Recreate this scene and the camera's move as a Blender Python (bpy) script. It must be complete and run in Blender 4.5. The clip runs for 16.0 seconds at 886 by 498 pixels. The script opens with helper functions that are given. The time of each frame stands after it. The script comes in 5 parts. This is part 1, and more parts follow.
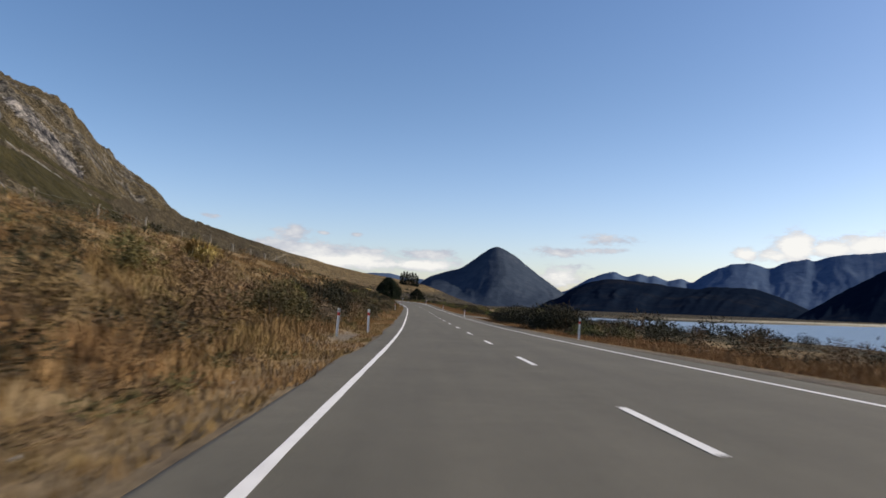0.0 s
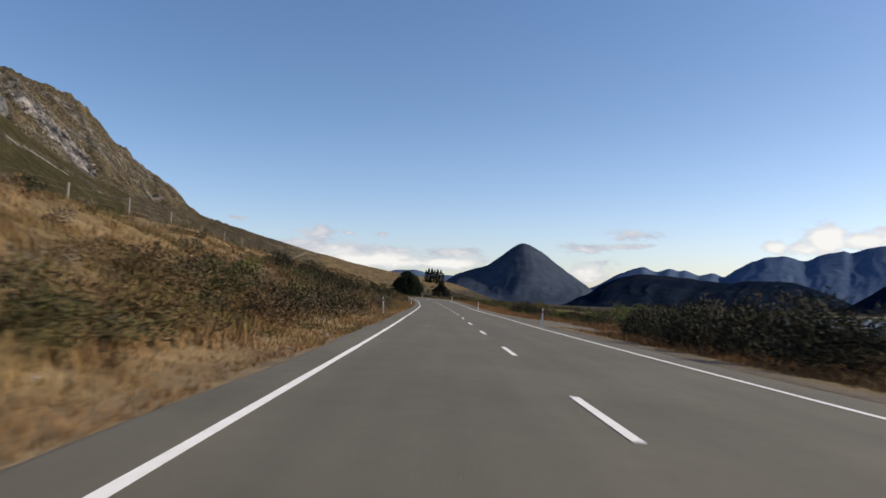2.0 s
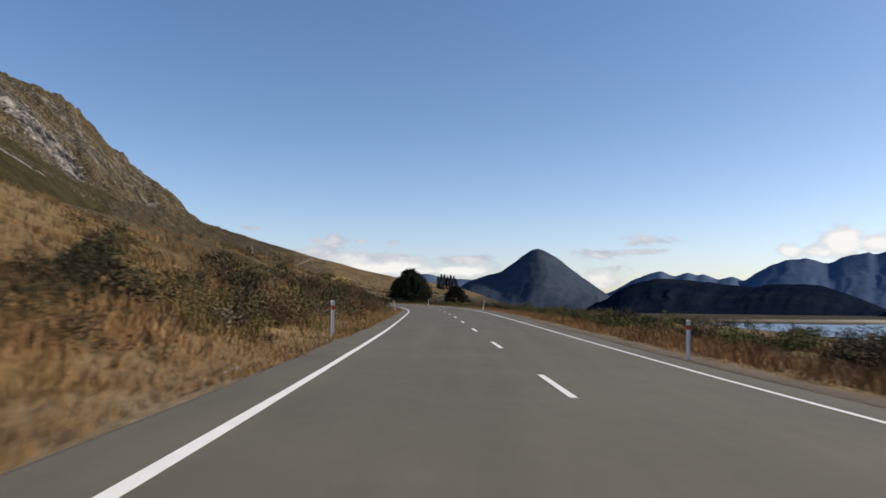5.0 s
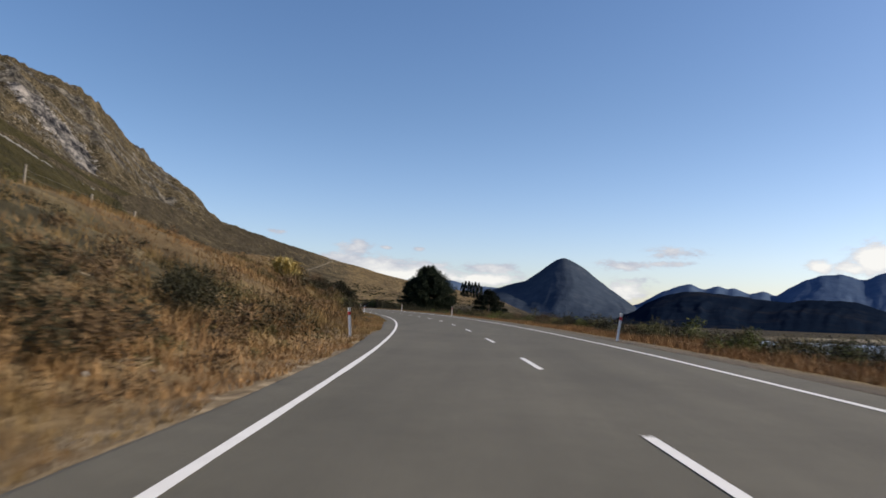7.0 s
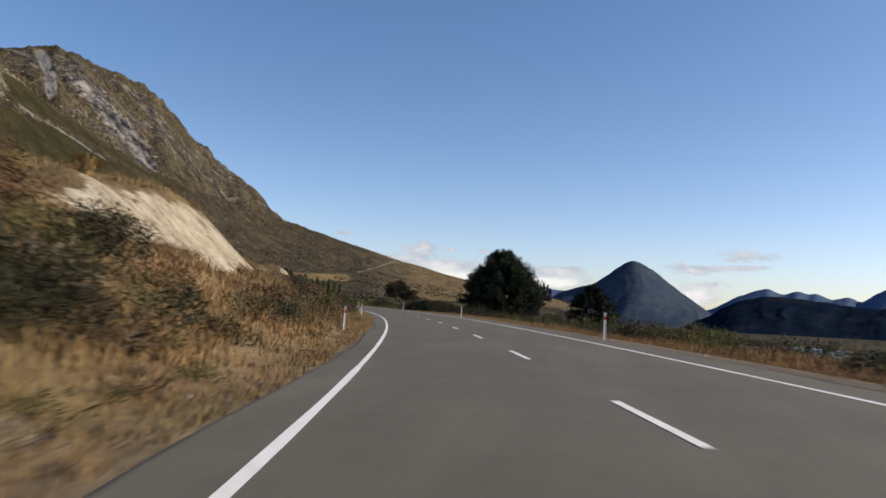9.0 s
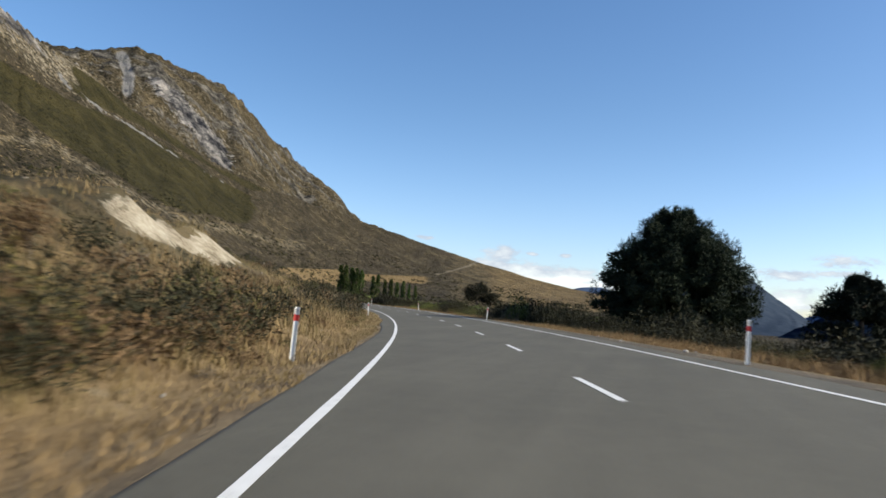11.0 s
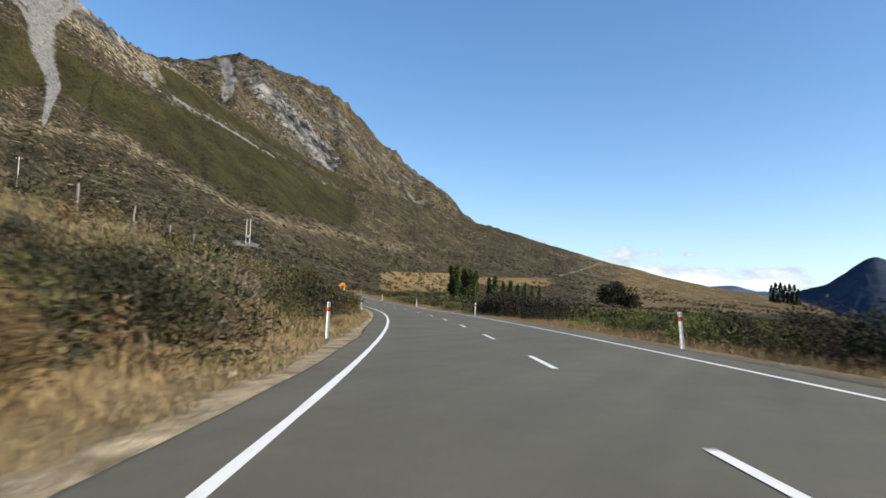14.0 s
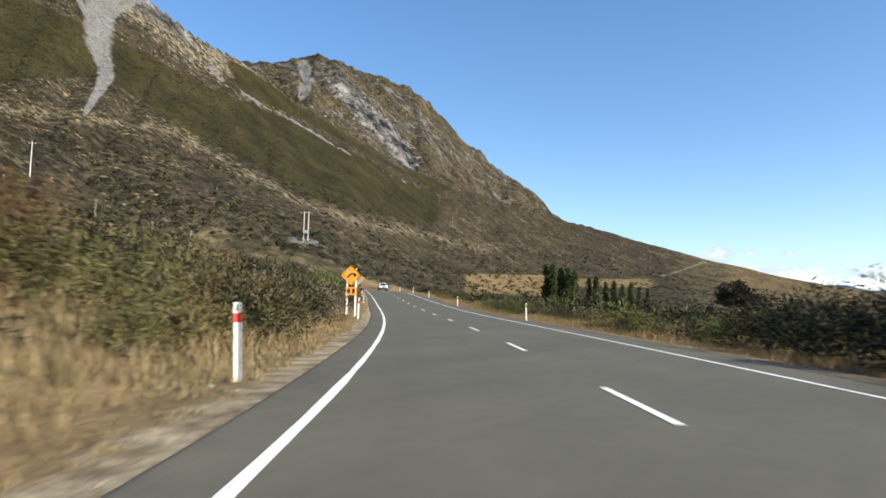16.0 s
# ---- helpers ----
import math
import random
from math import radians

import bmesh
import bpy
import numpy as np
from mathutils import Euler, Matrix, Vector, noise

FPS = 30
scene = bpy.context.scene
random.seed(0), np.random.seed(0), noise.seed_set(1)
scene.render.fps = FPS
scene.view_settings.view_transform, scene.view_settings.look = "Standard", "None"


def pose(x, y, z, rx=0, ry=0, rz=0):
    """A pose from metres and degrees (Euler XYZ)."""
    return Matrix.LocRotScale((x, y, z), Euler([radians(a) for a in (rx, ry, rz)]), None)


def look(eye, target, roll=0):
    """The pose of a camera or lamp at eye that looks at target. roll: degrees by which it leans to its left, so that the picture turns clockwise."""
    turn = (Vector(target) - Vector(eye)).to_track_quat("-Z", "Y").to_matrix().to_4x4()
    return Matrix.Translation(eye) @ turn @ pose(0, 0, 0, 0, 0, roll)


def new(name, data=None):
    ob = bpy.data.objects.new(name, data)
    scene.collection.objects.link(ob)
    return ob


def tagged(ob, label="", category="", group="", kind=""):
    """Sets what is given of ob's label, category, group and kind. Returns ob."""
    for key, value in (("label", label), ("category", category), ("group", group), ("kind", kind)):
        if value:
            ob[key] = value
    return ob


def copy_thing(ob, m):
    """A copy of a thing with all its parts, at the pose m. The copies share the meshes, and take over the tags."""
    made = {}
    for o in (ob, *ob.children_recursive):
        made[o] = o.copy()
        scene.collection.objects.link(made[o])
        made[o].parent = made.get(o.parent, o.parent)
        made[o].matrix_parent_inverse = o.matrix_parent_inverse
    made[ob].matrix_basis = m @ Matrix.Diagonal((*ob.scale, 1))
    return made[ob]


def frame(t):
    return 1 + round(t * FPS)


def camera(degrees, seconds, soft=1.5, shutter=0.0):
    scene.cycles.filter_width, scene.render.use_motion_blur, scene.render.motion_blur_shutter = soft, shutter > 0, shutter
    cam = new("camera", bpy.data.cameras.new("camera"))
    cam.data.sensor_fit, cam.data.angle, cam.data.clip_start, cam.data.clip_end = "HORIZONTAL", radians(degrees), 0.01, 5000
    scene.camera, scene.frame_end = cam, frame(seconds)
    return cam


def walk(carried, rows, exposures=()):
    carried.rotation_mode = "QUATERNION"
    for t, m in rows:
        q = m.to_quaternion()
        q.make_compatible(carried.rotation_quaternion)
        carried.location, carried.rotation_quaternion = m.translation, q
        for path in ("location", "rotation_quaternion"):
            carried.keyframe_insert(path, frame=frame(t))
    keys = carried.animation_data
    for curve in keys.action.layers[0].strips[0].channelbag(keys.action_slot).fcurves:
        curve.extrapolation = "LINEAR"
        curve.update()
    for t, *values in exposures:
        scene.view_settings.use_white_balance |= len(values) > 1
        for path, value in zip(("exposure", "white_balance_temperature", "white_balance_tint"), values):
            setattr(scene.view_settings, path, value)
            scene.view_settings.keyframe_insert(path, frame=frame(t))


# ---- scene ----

# ---------------- camera ----------------
cam = camera(60.66, 16.0, soft=1.6, shutter=0.2)
PATH = [
    (0, (-2.360, -0.867, 1.031), (-2.093, 9.104, 1.740), 2.13),
    (0.5, (-2.080, 14.114, 0.864), (-1.911, 24.090, 1.544), 2.10),
    (1, (-1.829, 28.793, 0.732), (-1.725, 38.770, 1.405), 1.85),
    (1.5, (-1.774, 43.798, 0.639), (-1.762, 53.776, 1.297), 1.59),
    (2, (-1.821, 58.678, 0.584), (-1.889, 68.655, 1.260), 1.40),
    (2.5, (-1.958, 73.386, 0.570), (-2.045, 83.358, 1.306), 0.74),
    (3, (-2.167, 88.022, 0.587), (-2.277, 97.995, 1.319), 1.13),
    (3.5, (-2.412, 102.342, 0.630), (-2.549, 112.316, 1.347), 0.62),
    (4, (-2.667, 116.812, 0.669), (-2.815, 126.784, 1.408), 0.37),
    (4.5, (-2.946, 131.156, 0.707), (-3.120, 141.126, 1.464), 0.53),
    (5, (-3.288, 145.396, 0.750), (-3.519, 155.363, 1.524), 0.69),
    (5.5, (-3.730, 159.527, 0.838), (-4.043, 169.490, 1.631), 0.85),
    (6, (-4.288, 173.550, 0.958), (-4.673, 183.510, 1.769), 1.03),
    (6.5, (-4.918, 187.469, 1.119), (-5.339, 197.425, 1.947), 1.20),
    (7, (-5.666, 201.088, 1.271), (-6.223, 211.035, 2.135), 2.19),
    (7.5, (-6.616, 215.156, 1.411), (-7.351, 225.090, 2.292), 1.71),
    (8, (-7.825, 228.929, 1.551), (-8.751, 238.849, 2.415), 2.91),
    (8.5, (-9.350, 243.296, 1.700), (-10.495, 253.194, 2.543), 3.69),
    (9, (-11.291, 258.184, 1.849), (-12.703, 268.047, 2.704), 2.93),
    (9.5, (-13.612, 272.478, 1.990), (-15.343, 282.290, 2.845), 3.04),
    (10, (-16.241, 286.370, 2.129), (-18.229, 296.134, 2.983), 3.18),
    (10.5, (-19.145, 300.065, 2.268), (-21.365, 309.779, 3.122), 3.35),
    (11, (-22.350, 313.758, 2.409), (-24.805, 323.415, 3.262), 3.51),
    (11.5, (-25.935, 327.635, 2.554), (-28.654, 337.221, 3.408), 3.68),
    (12, (-30.024, 341.687, 2.709), (-32.967, 351.207, 3.549), 3.31),
    (12.5, (-34.359, 355.438, 2.885), (-37.553, 364.875, 3.753), 2.38),
    (13, (-39.357, 369.475, 3.083), (-42.782, 378.829, 3.968), 2.54),
    (13.5, (-44.427, 382.703, 3.287), (-48.098, 391.967, 4.128), 2.27),
    (14, (-49.595, 395.290, 3.489), (-53.508, 404.454, 4.340), 2.03),
    (14.5, (-55.250, 408.087, 3.705), (-59.393, 417.145, 4.588), 1.79),
    (15, (-61.220, 420.574, 3.928), (-65.635, 429.506, 4.785), 2.53),
    (15.5, (-67.615, 433.123, 4.175), (-72.281, 441.926, 5.027), 1.58),
    (16, (-74.197, 445.084, 4.435), (-79.131, 453.737, 5.317), 1.36),
]

walk(cam, [(t, look(eye, target, roll)) for t, eye, target, roll in PATH], [(0, 0.22, 6800, 9), (9, 0.25, 6750, 9), (11.5, 0.58, 6400, 2), (14, 0.66, 6400, 2), (16, 0.8, 6400, 1)])

# ---------------- world, sun ----------------
SUN_AZ, SUN_EL = 85.0, 26.0  # degrees clockwise from +y, and above the horizon


def sky_world():
    world = bpy.data.worlds.new("sky")
    scene.world = world
    world.use_nodes = True
    nt = world.node_tree
    nt.nodes.clear()
    add, link = nt.nodes.new, nt.links.new

    def val(op, a, b=0.0, c=None):
        n = add("ShaderNodeMath")
        n.operation = op
        for i, v in enumerate((a, b) if c is None else (a, b, c)):
            if isinstance(v, (int, float)):
                n.inputs[i].default_value = v
            else:
                link(v, n.inputs[i])
        return n.outputs[0]

    out, sky, bg, cloud, mix = (add("ShaderNode" + k) for k in ("OutputWorld", "TexSky", "Background", "Background", "MixShader"))
    sky.sky_type, sky.sun_disc = "NISHITA", False
    sky.sun_elevation, sky.sun_rotation = radians(SUN_EL), radians(SUN_AZ)
    sky.altitude, sky.air_density, sky.dust_density, sky.ozone_density = 600, 1.0, 1.3, 1.2
    hue = add("ShaderNodeHueSaturation")
    hue.inputs["Saturation"].default_value = 1.2
    link(sky.outputs[0], hue.inputs["Color"])
    tint = add("ShaderNodeMix")
    tint.data_type, tint.blend_type = "RGBA", "MULTIPLY"
    tint.inputs[0].default_value = 1.0
    link(hue.outputs[0], tint.inputs[6])
    tint.inputs[7].default_value = (1.0, 0.97, 1.09, 1)
    bg.inputs[1].default_value = 0.119
    tc, xyz = add("ShaderNodeTexCoord"), add("ShaderNodeSeparateXYZ")
    link(tc.outputs["Generated"], xyz.inputs[0])
    az = val("MULTIPLY", val("ARCTAN2", xyz.outputs[0], xyz.outputs[1]), 57.2958)
    el = val("MULTIPLY", val("ARCSINE", xyz.outputs[2]), 57.2958)
    low = add("ShaderNodeMapRange")
    low.interpolation_type = "SMOOTHSTEP"
    link(el, low.inputs[0])
    low.inputs[1].default_value, low.inputs[2].default_value = 17.0, 0.0
    haze = add("ShaderNodeMix")
    haze.data_type, haze.blend_type = "RGBA", "MULTIPLY"
    link(low.outputs[0], haze.inputs[0])
    link(tint.outputs[2], haze.inputs[6])
    haze.inputs[7].default_value = (1.13, 1.14, 1.24, 1)
    link(haze.outputs[2], bg.inputs[0])
    # clouds low over the ranges: bearing, height, half widths in degrees, weight
    GREY = ((-9.8, 4.7, 1.3, 0.6, 1.05), (-8, 3.5, 4.5, 0.65, 1.15), (-4.5, 3.3, 2.2, 0.65, 1.2), (-11, 3.8, 1.8, 0.6, 1.05), (0.6, 3.6, 2.2, 0.42, 1.1), (-15.7, 5.7, 0.8, 0.2, 0.7),
            (-7.5, 4.9, 0.5, 0.15, 0.8), (-5.0, 4.9, 0.55, 0.18, 0.9), (13.9, 5.1, 1.9, 0.4, 0.95), (13.5, 4.3, 1.5, 0.22, 0.95), (10.2, 4.1, 1.9, 0.4, 0.95), (11, 3.0, 1.5, 0.3, 0.7))
    WHITE = ((-6, 2.8, 6, 0.55, 1.1), (0, 2.8, 2.8, 0.45, 1.15), (10.4, 2.2, 1.5, 0.7, 1.05), (23.4, 4.2, 0.9, 0.45, 1.15), (25.2, 4.1, 1.2, 0.5, 1.15), (26.6, 4.7, 1.25, 0.95, 1.45),
             (28.8, 4.6, 1.5, 0.6, 1.25), (31, 4.8, 2.0, 0.8, 1.15), (36, 4.8, 4.0, 0.9, 0.9), (52, 5, 9.0, 1.2, 0.8))

    def bank_of(blobs):
        most = None
        for a, e, wa, we, k in blobs:
            x, y = val("DIVIDE", val("SUBTRACT", az, a), wa), val("DIVIDE", val("SUBTRACT", el, e), we)
            r2 = val("ADD", val("MULTIPLY", x, x), val("MULTIPLY", y, y))
            blob = val("MULTIPLY", val("POWER", 2.718, val("MULTIPLY", r2, -1.0)), k)
            most = blob if most is None else val("MAXIMUM", most, blob)
        return most

    grey, white = bank_of(GREY), bank_of(WHITE)
    total = val("MAXIMUM", grey, white)
    mapping = add("ShaderNodeMapping")
    link(tc.outputs["Generated"], mapping.inputs[0])
    mapping.inputs["Scale"].default_value = (1, 1, 2.6)
    n1, n2 = add("ShaderNodeTexNoise"), add("ShaderNodeTexNoise")
    for n, s in ((n1, 46.0), (n2, 30.0)):
        link(mapping.outputs[0], n.inputs["Vector"])
        n.inputs["Scale"].default_value, n.inputs["Detail"].default_value, n.inputs["Roughness"].default_value = s, 8, 0.66
    dens = val("ADD", total, val("MULTIPLY", val("SUBTRACT", n1.outputs[0], 0.5), 2.3))
    ramp = add("ShaderNodeMapRange")
    ramp.interpolation_type = "SMOOTHSTEP"
    link(dens, ramp.inputs[0])
    ramp.inputs[1].default_value, ramp.inputs[2].default_value = 0.12, 0.75
    fac = val("MULTIPLY", ramp.outputs[0], val("MINIMUM", val("MULTIPLY", total, 2.5), 0.95))
    tone = add("ShaderNodeValToRGB")
    link(val("ADD", val("MULTIPLY", n2.outputs[0], 0.6), val("ADD", val("MULTIPLY", dens, 0.2), val("MULTIPLY", white, 0.3))), tone.inputs[0])
    tone.color_ramp.elements[0].position, tone.color_ramp.elements[0].color = 0.36, (0.52, 0.56, 0.68, 1)
    tone.color_ramp.elements[1].position, tone.color_ramp.elements[1].color = 0.78, (1.0, 1.0, 1.0, 1)
    link(tone.outputs[0], cloud.inputs[0])
    cloud.inputs[1].default_value = 0.8
    link(fac, mix.inputs[0])
    link(bg.outputs[0], mix.inputs[1])
    link(cloud.outputs[0], mix.inputs[2])
    link(mix.outputs[0], out.inputs[0])


sky_world()
sun = new("sun", bpy.data.lights.new("sun", "SUN"))
sun.data.energy, sun.data.angle, sun.data.color = 5.0, radians(0.53), (1.0, 0.88, 0.72)
_sd = Vector((math.sin(radians(SUN_AZ)) * math.cos(radians(SUN_EL)), math.cos(radians(SUN_AZ)) * math.cos(radians(SUN_EL)), math.sin(radians(SUN_EL))))
sun.matrix_world = look(_sd * 200, (0, 0, 0))

# ---------------- materials ----------------


class Nodes:
    """Short hand for the nodes of one material."""

    def __init__(self, name, rough=0.9, metal=0.0, spec=0.3):
        self.m = bpy.data.materials.new(name)
        self.m.use_nodes = True
        self.t = self.m.node_tree
        self.b = self.t.nodes["Principled BSDF"]
        self.b.inputs["Roughness"].default_value = rough
        self.b.inputs["Metallic"].default_value = metal
        self.b.inputs["Specular IOR Level"].default_value = spec
        self.geo = self.t.nodes.new("ShaderNodeNewGeometry")
        self.pos = self.geo.outputs["Position"]

    def put(self, node, i, v):
        if isinstance(v, (int, float, tuple, list)):
            node.inputs[i].default_value = v
        else:
            self.t.links.new(v, node.inputs[i])

    def math(self, op, a, b=0.0):
        n = self.t.nodes.new("ShaderNodeMath")
        n.operation = op
        self.put(n, 0, a)
        self.put(n, 1, b)
        return n.outputs[0]

    def noise(self, scale, detail=4, rough=0.55, stretch=None):
        v = self.pos
        if stretch:
            mp = self.t.nodes.new("ShaderNodeMapping")
            self.put(mp, 0, v)
            mp.inputs["Scale"].default_value = stretch
            v = mp.outputs[0]
        n = self.t.nodes.new("ShaderNodeTexNoise")
        self.put(n, "Vector", v)
        n.inputs["Scale"].default_value, n.inputs["Detail"].default_value, n.inputs["Roughness"].default_value = scale, detail, rough
        return n.outputs[0]

    def voronoi(self, scale):
        n = self.t.nodes.new("ShaderNodeTexVoronoi")
        self.put(n, "Vector", self.pos)
        n.inputs["Scale"].default_value = scale
        return n.outputs["Distance"]

    def ramp(self, fac, stops):
        n = self.t.nodes.new("ShaderNodeValToRGB")
        self.put(n, 0, fac)
        el = n.color_ramp.elements
        while len(el) < len(stops):
            el.new(0.5)
        for e, (p, c) in zip(el, stops):
            e.position, e.color = p, (*c, 1) if len(c) == 3 else c
        return n.outputs[0]

    def step(self, v, lo, hi):
        n = self.t.nodes.new("ShaderNodeMapRange")
        self.put(n, 0, v)
        n.inputs[1].default_value, n.inputs[2].default_value = lo, hi
        return n.outputs[0]

    def mix(self, fac, a, b):
        n = self.t.nodes.new("ShaderNodeMix")
        n.data_type = "RGBA"
        self.put(n, 0, fac)
        for i, v in ((6, a), (7, b)):
            self.put(n, i, (*v, 1) if isinstance(v, tuple) and len(v) == 3 else v)
        return n.outputs[2]

    def attr(self, name):
        n = self.t.nodes.new("ShaderNodeAttribute")
        n.attribute_name = name
        return n.outputs["Fac"]

    def rand(self):
        return self.t.nodes.new("ShaderNodeObjectInfo").outputs["Random"]

    def island(self):
        return self.geo.outputs["Random Per Island"]

    def bump(self, h, dist=0.02, strength=0.6):
        n = self.t.nodes.new("ShaderNodeBump")
        n.inputs["Strength"].default_value, n.inputs["Distance"].default_value = strength, dist
        self.put(n, "Height", h)
        self.t.links.new(n.outputs[0], self.b.inputs["Normal"])

    def color(self, c):
        self.put(self.b, "Base Color", (*c, 1) if isinstance(c, tuple) and len(c) == 3 else c)
        return self.m


def leaf_material(name, dark, light, other=None):
    n = Nodes(name, rough=0.75, spec=0.15)
    stops = [(0.0, dark), (0.7, light)] + ([(0.95, light), (1.0, tuple((p + q) / 2 for p, q in zip(light, other)))] if other else [])
    c = n.ramp(n.island(), stops)
    v = n.math("ADD", 0.75, n.math("MULTIPLY", n.rand(), 0.5))
    hs = n.t.nodes.new("ShaderNodeHueSaturation")
    n.put(hs, "Color", c)
    n.put(hs, "Value", v)
    n.put(hs, "Hue", n.math("ADD", 0.485, n.math("MULTIPLY", n.rand(), 0.03)))
    return n.color(hs.outputs[0])


def plain(name, c, rough=0.6, metal=0.0, vary=0.15, scale=8.0, bump=0.0):
    n = Nodes(name, rough=rough, metal=metal)
    f = n.math("ADD", n.math("MULTIPLY", n.noise(scale, 5), 0.7), n.math("MULTIPLY", n.noise(scale * 9, 3), 0.3))
    lo, hi = (tuple(v * k for v in c) for k in (1 - vary, 1 + vary))
    if bump:
        n.bump(n.noise(scale * 6, 5), bump)
    return n.color(n.ramp(f, [(0.3, lo), (0.7, hi)]))


def asphalt_material():
    n = Nodes("asphalt", rough=0.85, spec=0.3)
    grain, chips = n.noise(120, 4, 0.7), n.voronoi(55)
    patch, blot = n.noise(0.35, 4), n.noise(2.6, 5, 0.65)
    streak = n.noise(1.0, 3, 0.6, (1.2, 0.06, 1.0))
    f = n.math("ADD", n.math("ADD", n.math("MULTIPLY", patch, 0.35), n.math("MULTIPLY", streak, 0.4)), n.math("MULTIPLY", blot, 0.25))
    c = n.ramp(f, [(0.36, (0.065, 0.06, 0.045)), (0.64, (0.118, 0.109, 0.083))])
    c = n.mix(n.math("MULTIPLY", n.step(grain, 0.4, 0.75), 0.55), c, (0.18, 0.167, 0.131))
    c = n.mix(n.math("MULTIPLY", n.step(n.noise(20, 3, 0.6), 0.56, 0.7), 0.3), c, (0.055, 0.05, 0.04))
    c = n.mix(n.math("MULTIPLY", n.attr("wheel"), 0.3), c, (0.082, 0.076, 0.06))
    smear = n.math("MULTIPLY", n.attr("shoulder"), n.step(n.noise(1.6, 4, 0.65), 0.5, 0.68))
    c = n.mix(n.math("MULTIPLY", smear, 0.6), c, (0.04, 0.036, 0.03))
    n.bump(n.math("ADD", grain, chips), 0.006, 0.35)
    return n.color(c)


def paint_material():
    n = Nodes("road_paint", rough=0.6)
    wear = n.math("ADD", n.math("MULTIPLY", n.noise(6, 5), 0.55), n.math("MULTIPLY", n.noise(90, 3), 0.45))
    return n.color(n.ramp(wear, [(0.3, (0.42, 0.41, 0.39)), (0.42, (0.7, 0.69, 0.66)), (0.7, (0.84, 0.83, 0.8))]))


def verge_material():
    n = Nodes("verge_soil_and_dry_grass", rough=0.95, spec=0.1)
    big, mid, fine = n.noise(0.11, 4), n.noise(0.9, 5), n.noise(9, 5, 0.7)
    f = n.math("ADD", n.math("ADD", n.math("MULTIPLY", big, 0.4), n.math("MULTIPLY", mid, 0.35)), n.math("MULTIPLY", fine, 0.3))
    c = n.ramp(f, [(0.34, (0.045, 0.036, 0.02)), (0.46, (0.105, 0.074, 0.04)), (0.56, (0.19, 0.137, 0.07)), (0.7, (0.28, 0.2, 0.108))])
    straw = n.ramp(n.math("ADD", n.math("MULTIPLY", mid, 0.5), n.math("MULTIPLY", fine, 0.5)), [(0.36, (0.13, 0.088, 0.045)), (0.5, (0.22, 0.155, 0.082)), (0.64, (0.31, 0.23, 0.13))])
    c = n.mix(n.math("MULTIPLY", n.attr("strip"), 0.8), c, straw)
    c = n.mix(n.attr("gravel"), c, n.ramp(n.math("ADD", n.math("MULTIPLY", fine, 0.6), n.math("MULTIPLY", n.noise(45, 4, 0.7), 0.4)), [(0.35, (0.075, 0.068, 0.058)), (0.65, (0.19, 0.172, 0.148))]))
    c = n.mix(n.step(n.math("ADD", n.attr("dirt"), n.math("MULTIPLY", n.math("SUBTRACT", n.noise(1.7, 5, 0.65), 0.5), 1.6)), 0.35, 0.8), c, n.ramp(n.math("ADD", n.math("MULTIPLY", fine, 0.6), n.math("MULTIPLY", n.noise(45, 4, 0.7), 0.4)), [(0.35, (0.3, 0.24, 0.16)), (0.65, (0.54, 0.45, 0.32))]))
    wild = n.ramp(n.math("ADD", n.math("MULTIPLY", n.noise(0.22, 4, 0.65), 0.7), n.math("MULTIPLY", n.noise(0.045, 5), 0.3)), [(0.4, (0.025, 0.023, 0.014)), (0.5, (0.055, 0.048, 0.028)), (0.62, (0.15, 0.118, 0.064))])
    c = n.mix(n.step(n.math("ADD", n.attr("out"), n.math("MULTIPLY", n.math("SUBTRACT", mid, 0.5), 0.8)), 0.3, 0.7), c, wild)
    clay = n.ramp(n.math("ADD", n.math("MULTIPLY", n.noise(0.7, 6, 0.7), 0.6), n.math("MULTIPLY", n.noise(5, 5, 0.7), 0.4)), [(0.37, (0.1, 0.08, 0.055)), (0.46, (0.27, 0.23, 0.165)), (0.56, (0.4, 0.355, 0.275)), (0.66, (0.5, 0.45, 0.36))])
    c = n.mix(n.step(n.math("ADD", n.attr("cut"), n.math("MULTIPLY", n.math("SUBTRACT", mid, 0.5), 2.2)), 0.42, 0.62), c, clay)
    n.bump(n.math("ADD", fine, n.math("MULTIPLY", mid, 2.0)), 0.12, 0.8)
    return n.color(c)


